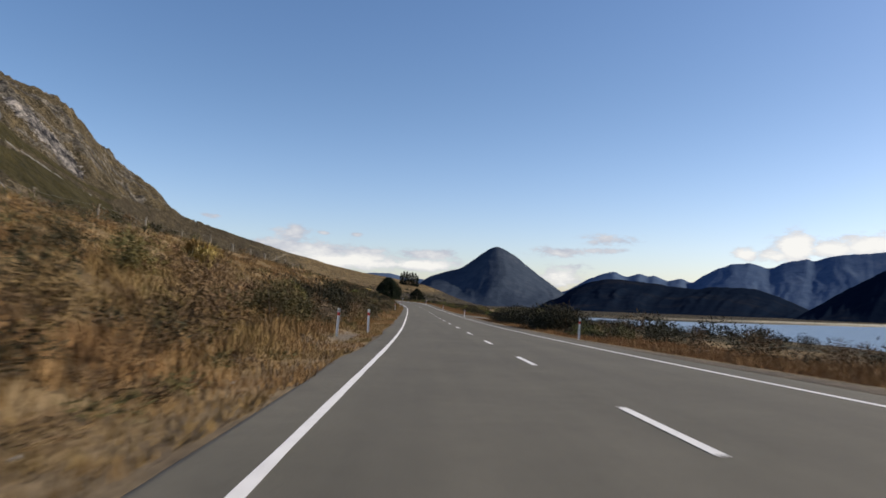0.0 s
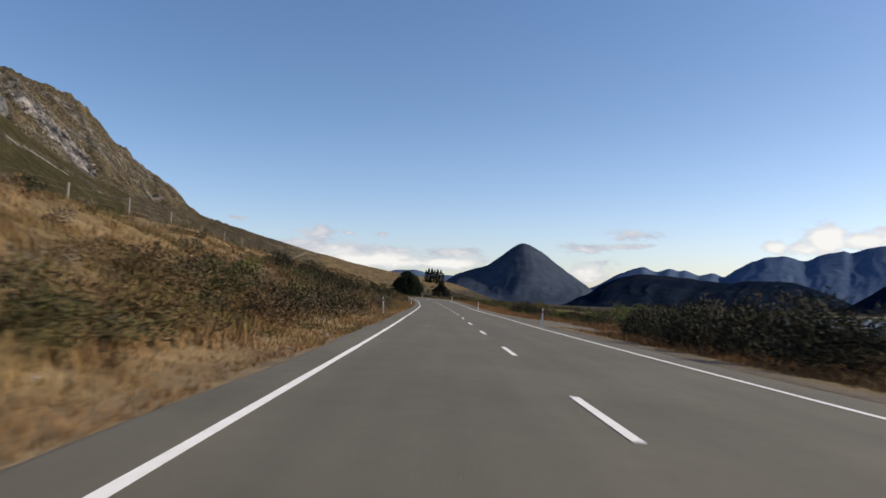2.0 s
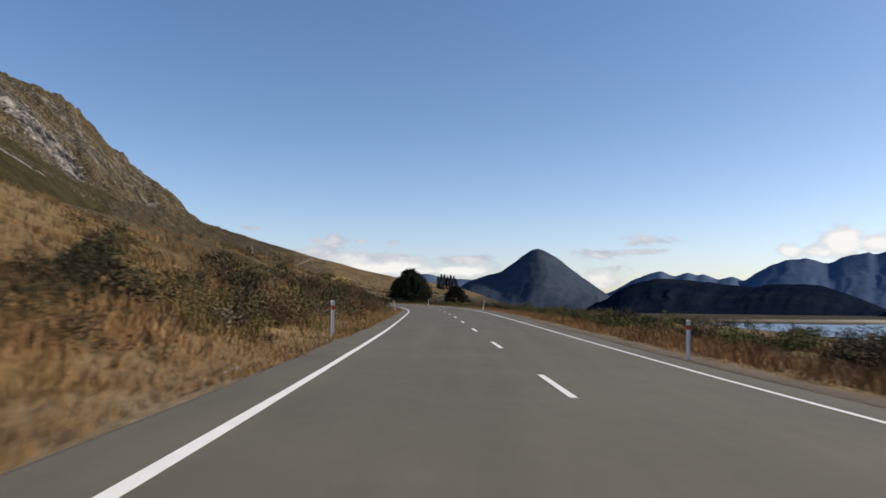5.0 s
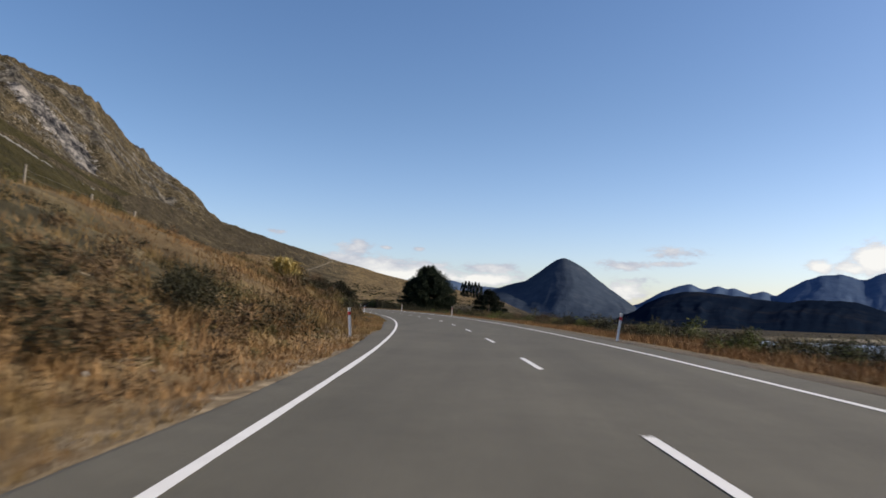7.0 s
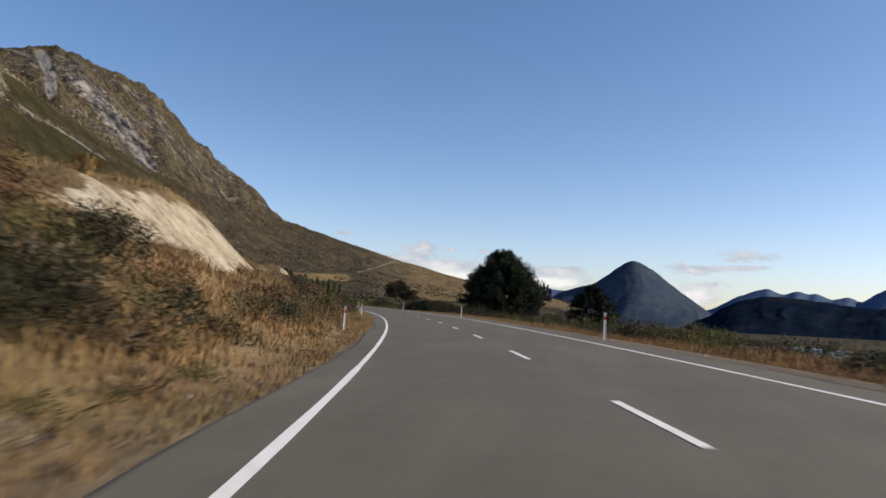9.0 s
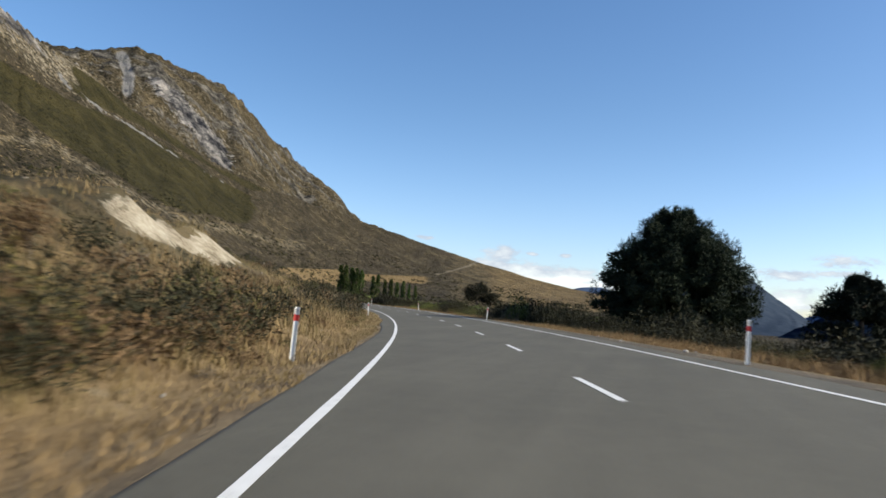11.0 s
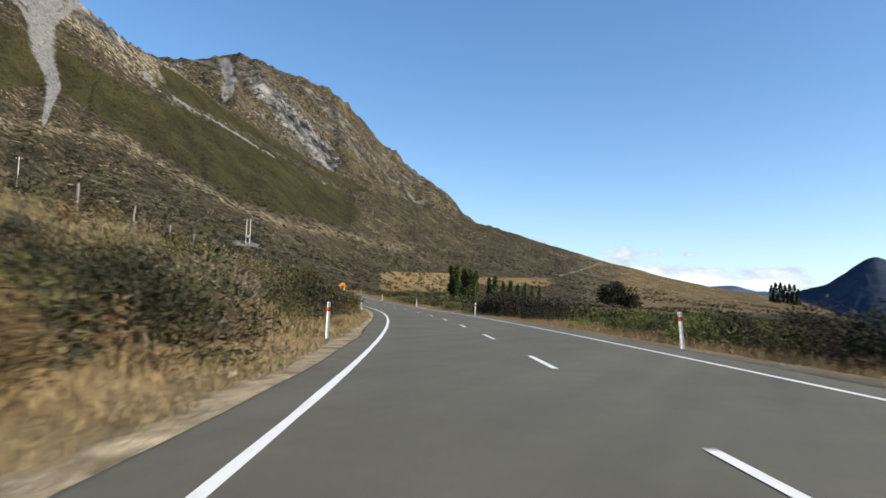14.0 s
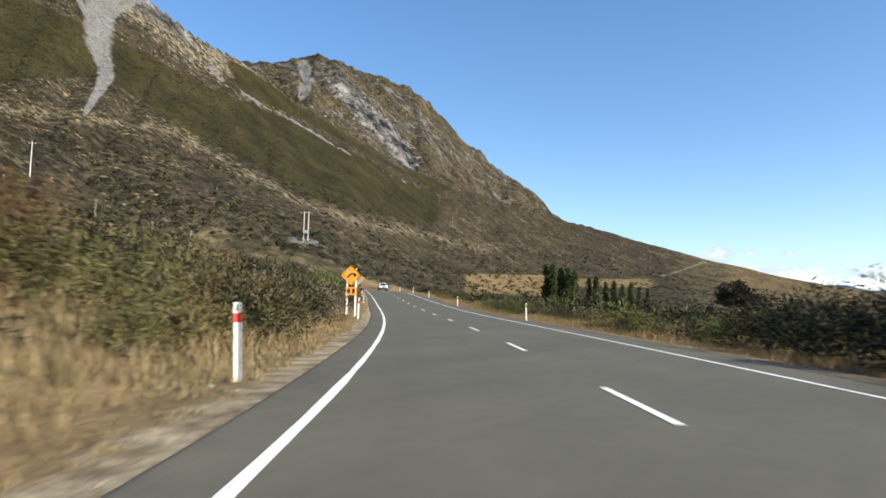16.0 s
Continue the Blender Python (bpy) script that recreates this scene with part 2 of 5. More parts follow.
def slope_material():
    """Hillside: dry tussock with scrub, dark scrub belts, scree and rock where the terrain has them."""
    n = Nodes("hillside", rough=0.95, spec=0.08)
    n1, n2, n3, n4 = n.noise(0.009, 5), n.noise(0.045, 5, 0.6), n.noise(0.22, 4, 0.65), n.noise(0.9, 3, 0.6)
    def dots(scale, lo, hi, rich):
        """Rounded plants standing apart, thicker where rich is high."""
        return n.step(n.math("SUBTRACT", rich, n.voronoi(scale)), lo, hi)

    tan = n.ramp(n.math("ADD", n.math("MULTIPLY", n2, 0.45), n.math("MULTIPLY", n3, 0.55)), [(0.38, (0.03, 0.026, 0.016)), (0.5, (0.085, 0.068, 0.04)), (0.62, (0.2, 0.156, 0.088))])
    scrub = n.ramp(n3, [(0.36, (0.017, 0.014, 0.01)), (0.5, (0.046, 0.038, 0.025)), (0.64, (0.1, 0.08, 0.05))])
    cover = n.step(n.math("ADD", n.attr("scrub"), n.math("MULTIPLY", n.math("SUBTRACT", n3, 0.5), 2.4)), 0.3, 0.55)
    c = n.mix(cover, tan, scrub)
    c = n.mix(n.math("MULTIPLY", n.step(n.math("ADD", n.attr("streak"), n.math("MULTIPLY", n.math("SUBTRACT", n3, 0.5), 0.7)), 0.5, 0.85), 0.28), c, (0.022, 0.019, 0.013))
    pale = n.ramp(n.math("ADD", n.math("MULTIPLY", n3, 0.6), n.math("MULTIPLY", n4, 0.4)), [(0.38, (0.09, 0.075, 0.05)), (0.5, (0.175, 0.148, 0.105)), (0.64, (0.29, 0.26, 0.2))])
    c = n.mix(n.step(n.math("ADD", n.attr("pale"), n.math("MULTIPLY", n.math("SUBTRACT", n3, 0.5), 1.3)), 0.3, 0.7), c, pale)
    tuft = n.math("MULTIPLY", dots(0.34, 0.08, 0.2, n.math("ADD", 0.02, n.math("MULTIPLY", n2, 0.75))), n.step(n.noise(0.05, 4, 0.65), 0.44, 0.6))
    c = n.mix(n.math("MULTIPLY", tuft, n.math("SUBTRACT", 0.8, n.math("MULTIPLY", n.attr("upper"), 0.6))), c, (0.27, 0.205, 0.11))
    bush = n.math("MAXIMUM", dots(0.2, 0.05, 0.16, n.math("ADD", 0.05, n.math("MULTIPLY", n.noise(0.03, 4, 0.6), 0.8))), dots(0.42, 0.06, 0.18, n.math("MULTIPLY", n.noise(0.06, 4), 0.8)))
    c = n.mix(n.math("MULTIPLY", bush, n.math("SUBTRACT", 0.8, n.math("MULTIPLY", n.attr("field"), 0.8))), c, n.ramp(n4, [(0.4, (0.011, 0.011, 0.007)), (0.65, (0.034, 0.03, 0.016))]))
    belt = n.ramp(n.math("ADD", n.math("MULTIPLY", n2, 0.5), n.math("MULTIPLY", n4, 0.5)), [(0.36, (0.014, 0.013, 0.006)), (0.5, (0.034, 0.03, 0.012)), (0.66, (0.062, 0.052, 0.022))])
    c = n.mix(n.step(n.math("ADD", n.attr("belt"), n.math("MULTIPLY", n.math("SUBTRACT", n2, 0.5), 0.9)), 0.42, 0.6), c, belt)
    rock = n.ramp(n.math("ADD", n.math("MULTIPLY", n.noise(0.036, 7, 0.7), 0.8), n.math("MULTIPLY", n3, 0.2)), [(0.42, (0.012, 0.013, 0.017)), (0.475, (0.07, 0.068, 0.07)), (0.53, (0.17, 0.162, 0.155)), (0.62, (0.33, 0.305, 0.28))])
    c = n.mix(n.step(n.math("ADD", n.attr("rock"), n.math("MULTIPLY", n.math("SUBTRACT", n3, 0.5), 1.2)), 0.4, 0.52), c, rock)
    shade = n.ramp(n.math("ADD", n.math("MULTIPLY", n.noise(0.05, 6, 0.7), 0.7), n.math("MULTIPLY", n3, 0.3)), [(0.42, (0.02, 0.019, 0.018)), (0.52, (0.085, 0.078, 0.066)), (0.62, (0.19, 0.175, 0.15))])
    c = n.mix(n.step(n.math("ADD", n.attr("crag"), n.math("MULTIPLY", n.math("SUBTRACT", n3, 0.5), 1.4)), 0.4, 0.6), c, shade)
    scree = n.ramp(n.math("ADD", n.math("MULTIPLY", n2, 0.4), n.math("MULTIPLY", n4, 0.6)), [(0.35, (0.125, 0.122, 0.118)), (0.65, (0.215, 0.21, 0.205))])
    c = n.mix(n.step(n.math("ADD", n.attr("scree"), n.math("MULTIPLY", n.math("SUBTRACT", n3, 0.5), 0.7)), 0.34, 0.6), c, scree)
    c = n.mix(n.step(n.math("ADD", n.attr("field"), n.math("MULTIPLY", n.math("SUBTRACT", n3, 0.5), 0.6)), 0.4, 0.6), c, n.ramp(n2, [(0.35, (0.15, 0.105, 0.05)), (0.65, (0.235, 0.168, 0.082))]))
    flat = n.ramp(n.noise(0.02, 4), [(0.35, (0.33, 0.29, 0.2)), (0.65, (0.6, 0.55, 0.44))])
    c = n.mix(n.attr("flats"), c, flat)
    n.bump(n.math("ADD", n.math("ADD", n3, n.math("MULTIPLY", n2, 2.0)), n.math("MULTIPLY", bush, 0.35)), 4.5, 0.9)
    return n.color(c)


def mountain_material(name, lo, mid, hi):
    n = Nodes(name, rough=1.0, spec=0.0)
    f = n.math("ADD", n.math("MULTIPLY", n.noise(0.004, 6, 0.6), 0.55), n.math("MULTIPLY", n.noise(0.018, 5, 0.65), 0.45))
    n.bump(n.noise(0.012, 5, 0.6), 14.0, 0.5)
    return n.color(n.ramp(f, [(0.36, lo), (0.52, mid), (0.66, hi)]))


def water_material():
    n = Nodes("lake_water", rough=0.3, spec=0.5)
    n.bump(n.noise(0.35, 4, 0.6, (1, 0.4, 1)), 1.2, 1.0)
    return n.color((0.12, 0.17, 0.22))


def grass_material(name, a, b, c):
    n = Nodes(name, rough=0.8, spec=0.1)
    tint = n.step(n.noise(0.16, 3), 0.35, 0.65)
    dry = n.ramp(n.island(), [(0.0, a), (0.6, b), (1.0, tuple(min(1.0, v * 1.25) for v in b))])
    near = n.mix(n.math("MULTIPLY", tint, 0.85), dry, c)
    near = n.mix(n.math("MULTIPLY", n.step(n.noise(0.55, 4, 0.6), 0.46, 0.62), 0.6), near, tuple(v * k for v, k in zip(a, (0.8, 0.72, 0.7))))
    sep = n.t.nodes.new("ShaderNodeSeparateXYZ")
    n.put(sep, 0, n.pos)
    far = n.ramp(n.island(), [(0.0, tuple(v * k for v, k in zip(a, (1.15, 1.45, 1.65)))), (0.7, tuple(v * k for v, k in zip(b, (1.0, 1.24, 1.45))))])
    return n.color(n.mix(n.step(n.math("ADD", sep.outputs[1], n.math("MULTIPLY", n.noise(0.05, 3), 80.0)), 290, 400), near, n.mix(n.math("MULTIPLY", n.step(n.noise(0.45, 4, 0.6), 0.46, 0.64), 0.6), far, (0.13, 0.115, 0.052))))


ASPHALT, PAINT, VERGE, SLOPE, WATER = asphalt_material(), paint_material(), verge_material(), slope_material(), water_material()
FLAX = leaf_material("golden_flax_blades", (0.2, 0.155, 0.055), (0.48, 0.37, 0.15), (0.58, 0.48, 0.24))
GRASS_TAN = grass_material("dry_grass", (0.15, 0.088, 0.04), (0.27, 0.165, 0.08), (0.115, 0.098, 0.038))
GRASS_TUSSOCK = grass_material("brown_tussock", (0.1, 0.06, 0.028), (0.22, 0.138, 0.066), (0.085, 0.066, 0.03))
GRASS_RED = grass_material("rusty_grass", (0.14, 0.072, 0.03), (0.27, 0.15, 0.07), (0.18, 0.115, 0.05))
# Dark green scrub, deepened further so the colour carries back-lit shade.
LEAF_DARK = leaf_material("dark_shaded_scrub_leaves", (0.009, 0.01, 0.006), (0.034, 0.033, 0.018), (0.09, 0.07, 0.034))
LEAF_BROWN = leaf_material("brown_scrub_leaves", (0.045, 0.03, 0.016), (0.15, 0.1, 0.052), (0.27, 0.165, 0.085))
LEAF_OLIVE = leaf_material("olive_scrub_leaves", (0.032, 0.032, 0.012), (0.088, 0.078, 0.033), (0.17, 0.125, 0.055))
LEAF_YELLOW = leaf_material("yellow_green_leaves", (0.06, 0.056, 0.018), (0.15, 0.13, 0.042), (0.25, 0.19, 0.07))
LEAF_RUST = leaf_material("rusty_brown_leaves", (0.06, 0.03, 0.016), (0.15, 0.082, 0.044), (0.22, 0.13, 0.06))
LEAF_GREY = leaf_material("grey_twigs", (0.075, 0.06, 0.042), (0.19, 0.155, 0.11), (0.28, 0.24, 0.17))
LEAF_GREEN = leaf_material("fresh_green_leaves", (0.045, 0.06, 0.016), (0.13, 0.155, 0.04), (0.2, 0.2, 0.06))
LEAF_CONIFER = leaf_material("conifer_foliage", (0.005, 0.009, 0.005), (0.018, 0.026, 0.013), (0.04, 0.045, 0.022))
LEAF_POPLAR = leaf_material("poplar_foliage", (0.02, 0.035, 0.01), (0.07, 0.1, 0.025), (0.13, 0.14, 0.04))
BARK = plain("bark", (0.13, 0.1, 0.075), 0.9, vary=0.4, scale=6, bump=0.02)
STEM = plain("grey_stems", (0.16, 0.13, 0.1), 0.9, vary=0.35, scale=14)
WHITE_PLASTIC = plain("white_marker_plastic", (0.78, 0.78, 0.75), 0.45, vary=0.07, scale=9)
RED_PLASTIC = plain("red_reflective_band", (0.55, 0.045, 0.04), 0.4, vary=0.12, scale=20)
TIMBER = plain("weathered_timber", (0.22, 0.2, 0.17), 0.85, vary=0.25, scale=10, bump=0.004)
WIRE = plain("galvanised_wire", (0.25, 0.25, 0.25), 0.5, metal=0.7)
CONCRETE = plain("pale_concrete", (0.52, 0.5, 0.47), 0.8, vary=0.15, scale=5)
ORANGE = plain("orange_sign_face", (0.95, 0.36, 0.02), 0.4, vary=0.06, scale=4)
BLACK = plain("black_sign_paint", (0.02, 0.02, 0.02), 0.5)
STEEL = plain("grey_steel", (0.42, 0.43, 0.44), 0.4, metal=0.6)
CAR_WHITE = plain("white_car_paint", (0.8, 0.8, 0.8), 0.25, vary=0.03)
GLASS_DARK = plain("dark_window_glass", (0.02, 0.025, 0.03), 0.05, vary=0.05)
RUBBER = plain("tyre_rubber", (0.025, 0.025, 0.025), 0.8)
LAMP = plain("clear_headlamp", (0.7, 0.7, 0.72), 0.15, vary=0.03)
STONE = plain("pale_stone", (0.3, 0.28, 0.25), 0.9, vary=0.25, scale=5, bump=0.02)
# Blue distance haze is mixed into the peak's and range's base colours.
MT_PEAK = mountain_material("peak_rock_and_bush_hazed", (0.027, 0.039, 0.06), (0.038, 0.052, 0.077), (0.06, 0.073, 0.095))
MT_RANGE = mountain_material("far_range_rock_hazed", (0.048, 0.078, 0.14), (0.066, 0.1, 0.168), (0.09, 0.122, 0.185))
# Bush on the lake hills, with the shade of their faces put into the colour.
MT_DARK = mountain_material("bush_hill_with_shade", (0.004, 0.008, 0.018), (0.006, 0.011, 0.022), (0.017, 0.018, 0.023))

# ---------------- mesh helpers ----------------


def mesh_np(name, verts, faces, smooth=False):
    verts, faces = np.asarray(verts, np.float32), np.asarray(faces, np.int32)
    me = bpy.data.meshes.new(name)
    me.vertices.add(len(verts))
    me.vertices.foreach_set("co", verts.ravel())
    n, k = faces.shape
    me.loops.add(n * k)
    me.loops.foreach_set("vertex_index", faces.ravel())
    me.polygons.add(n)
    me.polygons.foreach_set("loop_start", np.arange(n, dtype=np.int32) * k)
    me.polygons.foreach_set("loop_total", np.full(n, k, np.int32))
    me.polygons.foreach_set("use_smooth", np.full(n, smooth))
    me.update(calc_edges=True)
    return me


def float_attr(me, name, values):
    a = me.attributes.new(name, "FLOAT", "POINT")
    a.data.foreach_set("value", np.asarray(values, np.float32))


def part(name, data, material, parent, label=""):
    """One mesh object under a thing or a part. data: a bmesh or a mesh."""
    if isinstance(data, bmesh.types.BMesh):
        me = bpy.data.meshes.new(name)
        data.to_mesh(me)
        data.free()
    else:
        me = data
    if material and not me.materials:
        me.materials.append(material)
    ob = new(name, me)
    ob.parent = parent
    if label:
        tagged(ob, label)
    return ob


def thing(name, label, category, group="", kind=""):
    return tagged(new(name), label, category, group, kind)


def box(bm, x, y, z, cx=0, cy=0, cz=0, bevel=0.0, m=None):
    r = bmesh.ops.create_cube(bm, size=1.0)
    vs = r["verts"]
    bmesh.ops.scale(bm, vec=(x, y, z), verts=vs)
    if bevel:
        es = list({e for v in vs for e in v.link_edges})
        vs = list({v for f in bmesh.ops.bevel(bm, geom=es, offset=bevel, segments=2, affect="EDGES", profile=0.5)["faces"] for v in f.verts} | {v for v in vs if v.is_valid})
    bmesh.ops.translate(bm, vec=(cx, cy, cz), verts=vs)
    if m is not None:
        bmesh.ops.transform(bm, matrix=m, verts=vs)
    return vs


def tube(bm, pts, radii, sides=6):
    """A tapered tube along points."""
    rings = []
    for i, p in enumerate(pts):
        p = Vector(p)
        d = (Vector(pts[min(i + 1, len(pts) - 1)]) - Vector(pts[max(i - 1, 0)])).normalized()
        a = d.orthogonal().normalized()
        b = d.cross(a)
        rings.append([bm.verts.new(p + radii[i] * (math.cos(t) * a + math.sin(t) * b)) for t in (2 * math.pi * k / sides for k in range(sides))])
    for r0, r1 in zip(rings, rings[1:]):
        for k in range(sides):
            bm.faces.new((r0[k], r0[(k + 1) % sides], r1[(k + 1) % sides], r1[k]))
    bm.faces.new(rings[0][::-1])
    bm.faces.new(rings[-1])


def lattice(nu, nv):
    i = np.arange(nu - 1)[:, None] * nv + np.arange(nv - 1)[None]
    return np.stack([i, i + nv, i + nv + 1, i + 1], -1).reshape(-1, 4)


def sstep(x, a, b):
    t = np.clip((np.asarray(x, float) - a) / (b - a), 0, 1)
    return t * t * (3 - 2 * t)


_rng = np.random.default_rng(7)
_tab = _rng.random((256, 256))


def vnoise(x, y):
    """Smooth value noise, 0 to 1, for arrays."""
    x, y = np.asarray(x, float), np.asarray(y, float)
    xi, yi = np.floor(x).astype(int), np.floor(y).astype(int)
    fx, fy = x - xi, y - yi
    fx, fy = fx * fx * (3 - 2 * fx), fy * fy * (3 - 2 * fy)
    g = lambda a, b: _tab[a % 256, b % 256]  # noqa: E731
    return (g(xi, yi) * (1 - fx) + g(xi + 1, yi) * fx) * (1 - fy) + (g(xi, yi + 1) * (1 - fx) + g(xi + 1, yi + 1) * fx) * fy


def fbm(x, y, octaves=5, gain=0.5):
    t, a, s = 0.0, 1.0, 0.0
    for k in range(octaves):
        t = t + a * vnoise(x * 2**k + 17 * k, y * 2**k + 31 * k)
        s += a
        a *= gain
    return t / s


# ---------------- the road's line ----------------
BEND_S = np.arange(-20.0, 761.0, 20.0)
BEND = [-0.2773, -0.1087, 0.0606, 0.0608, -0.0098, 0.0165, 0.0094, 0.0138, 0.0446, 0.0683, 0.0243, 0.0245, 0.1757, 0.1896, 0.2229, 0.1609, 0.1452, 0.1604, 0.2224, 0.1991,
        0.1866, 0.1675, 0.1877, 0.1713, 0.3052, 0.2213, 0.1102, 0.0237, 0.0252, 0.0604, 0.086, 0.0892, 0.0, -0.15, -0.3, -0.35, -0.35, -0.3, -0.2, 0.0]
GRADE_S = np.arange(-20.0, 761.0, 40.0)
GRADE = [-0.0178, -0.0115, -0.0026, 0.0027, 0.0026, 0.0139, 0.0112, 0.01, 0.0101, 0.0105, 0.0136, 0.0151, 0.0191, 0.0276, 0.046, 0.055, 0.03, -0.01, -0.02, -0.02]
BANK_S = np.arange(-20.0, 761.0, 60.0)
BANK = [0.0411, -0.0169, -0.0493, -0.0491, 0.0129, 0.0218, 0.0270, 0.0115, -0.0057, -0.0198, -0.0168, -0.0102, -0.0031, 0.0046]
RS = np.arange(-300.0, 901.0, 1.0)
_k = np.interp(RS, BEND_S, BEND) / 100 * ((RS >= -20) & (RS <= 760))
RPSI = np.cumsum(_k) - _k * 0.5
ORIGIN = 300
RPSI -= RPSI[ORIGIN]
RX, RY, RZ = np.cumsum(-np.sin(RPSI)), np.cumsum(np.cos(RPSI)), np.cumsum(np.interp(RS, GRADE_S, GRADE) * ((RS >= -20) & (RS <= 760)))
RX, RY, RZ = RX - RX[ORIGIN], RY - RY[ORIGIN], RZ - RZ[ORIGIN]
RB = np.interp(RS, BANK_S, BANK)


def road_xy(s, d):
    """The place s metres along the road and d metres to the left of its centre line."""
    p = np.interp(s, RS, RPSI)
    return np.interp(s, RS, RX) - d * np.cos(p), np.interp(s, RS, RY) - d * np.sin(p)


def road_z(s, d):
    return np.interp(s, RS, RZ) - np.interp(s, RS, RB) * np.clip(d, -5.5, 5.5)


def road_sd(x, y):
    """s and d of places, by the nearest point of the road."""
    x, y = np.ravel(x), np.ravel(y)
    qx, qy = RX[::4], RY[::4]
    s, d = np.empty(len(x)), np.empty(len(x))
    for k in range(0, len(x), 20000):
        a, b = x[k : k + 20000, None], y[k : k + 20000, None]
        j = np.argmin((a - qx) ** 2 + (b - qy) ** 2, 1) * 4
        for _ in range(2):
            dx, dy = x[k : k + 20000] - RX[j], y[k : k + 20000] - RY[j]
            along = -np.sin(RPSI[j]) * dx + np.cos(RPSI[j]) * dy
            j = np.clip(j + np.round(along).astype(int), 0, len(RS) - 1)
        dx, dy = x[k : k + 20000] - RX[j], y[k : k + 20000] - RY[j]
        along = -np.sin(RPSI[j]) * dx + np.cos(RPSI[j]) * dy
        s[k : k + 20000] = RS[j] + np.clip(along, -1, 1)
        d[k : k + 20000] = -np.cos(RPSI[j]) * dx - np.sin(RPSI[j]) * dy
        far = np.abs(along) > 3
        d[k : k + 20000] = np.where(far, np.sign(d[k : k + 20000]) * np.hypot(dx, dy), d[k : k + 20000])
    return s, d


# ---------------- the terrain ----------------
HUB = (-34.0, 355.0, 2.9)  # camera position at 12.5 s; the hillside is shaped to fit the view from here
CREST_AZ = [-180, -60, -25, -12, -8, -2.4, 0.24, 4.2, 7.4, 11.6, 15.9, 19.8, 25.8, 31.8, 38, 42.5, 45.3, 47, 52, 60, 75, 100, 140, 180]
CREST_EL = [-0.5, -0.5, -0.5, -0.2, 0.35, 1.5, 1.95, 2.55, 3.2, 4.25, 5.5, 6.55, 8.2, 10.1, 13.3, 16.0, 17.3, 18.4, 21.0, 23.0, 23.5, 22, 12, 2]
CREST_R = [1300, 1300, 1300, 1300, 1300, 1280, 1270, 1260, 1250, 1240, 1210, 1150, 1000, 870, 760, 700, 670, 655, 610, 560, 520, 500, 500, 600]
BACK_AZ = [15, 19, 20, 20.5, 21.5, 22, 23, 24, 25, 26, 27, 28, 29, 30, 31, 32, 33, 35, 37, 38.5, 40, 41, 42.5, 46, 60]
BACK_EL = [3.8, 6.2, 6.6, 6.85, 7.5, 7.95, 8.85, 9.6, 10.24, 11.0, 11.8, 12.58, 13.45, 14.45, 15.35, 15.93, 16.2, 16.9, 17.4, 17.53, 17.42, 17.14, 16.8, 16.3, 14]
RIDGE_AZ, RIDGE_R = [19, 21, 25, 28, 31, 34, 38, 42, 60], [1250, 1500, 1600, 1450, 1300, 1220, 1180, 1150, 1100]
FOOT_AZ, FOOT_P, FOOT_Z = [-20, 10, 22, 35, 50], [2.4, 2.6, 3.2, 1.95, 2.0], [1.0, 3.0, 5.0, 8.0, 9.0]
BANK_TOP_S = [-300, -60, 0, 60, 160, 190, 250, 265, 305, 350, 420, 500, 540, 600, 700, 900]
BANK_TOP = [5, 5.5, 6, 6, 6, 5.7, 5.7, 5.0, 4.8, 5.0, 5.3, 5.0, 4.2, 3.2, 2.2, 2]
BANK_RUN = [10, 10, 11, 11, 11, 9.5, 9, 7, 7.5, 9, 9.5, 9.5, 9, 8, 7, 7]  # how far the bank takes to rise



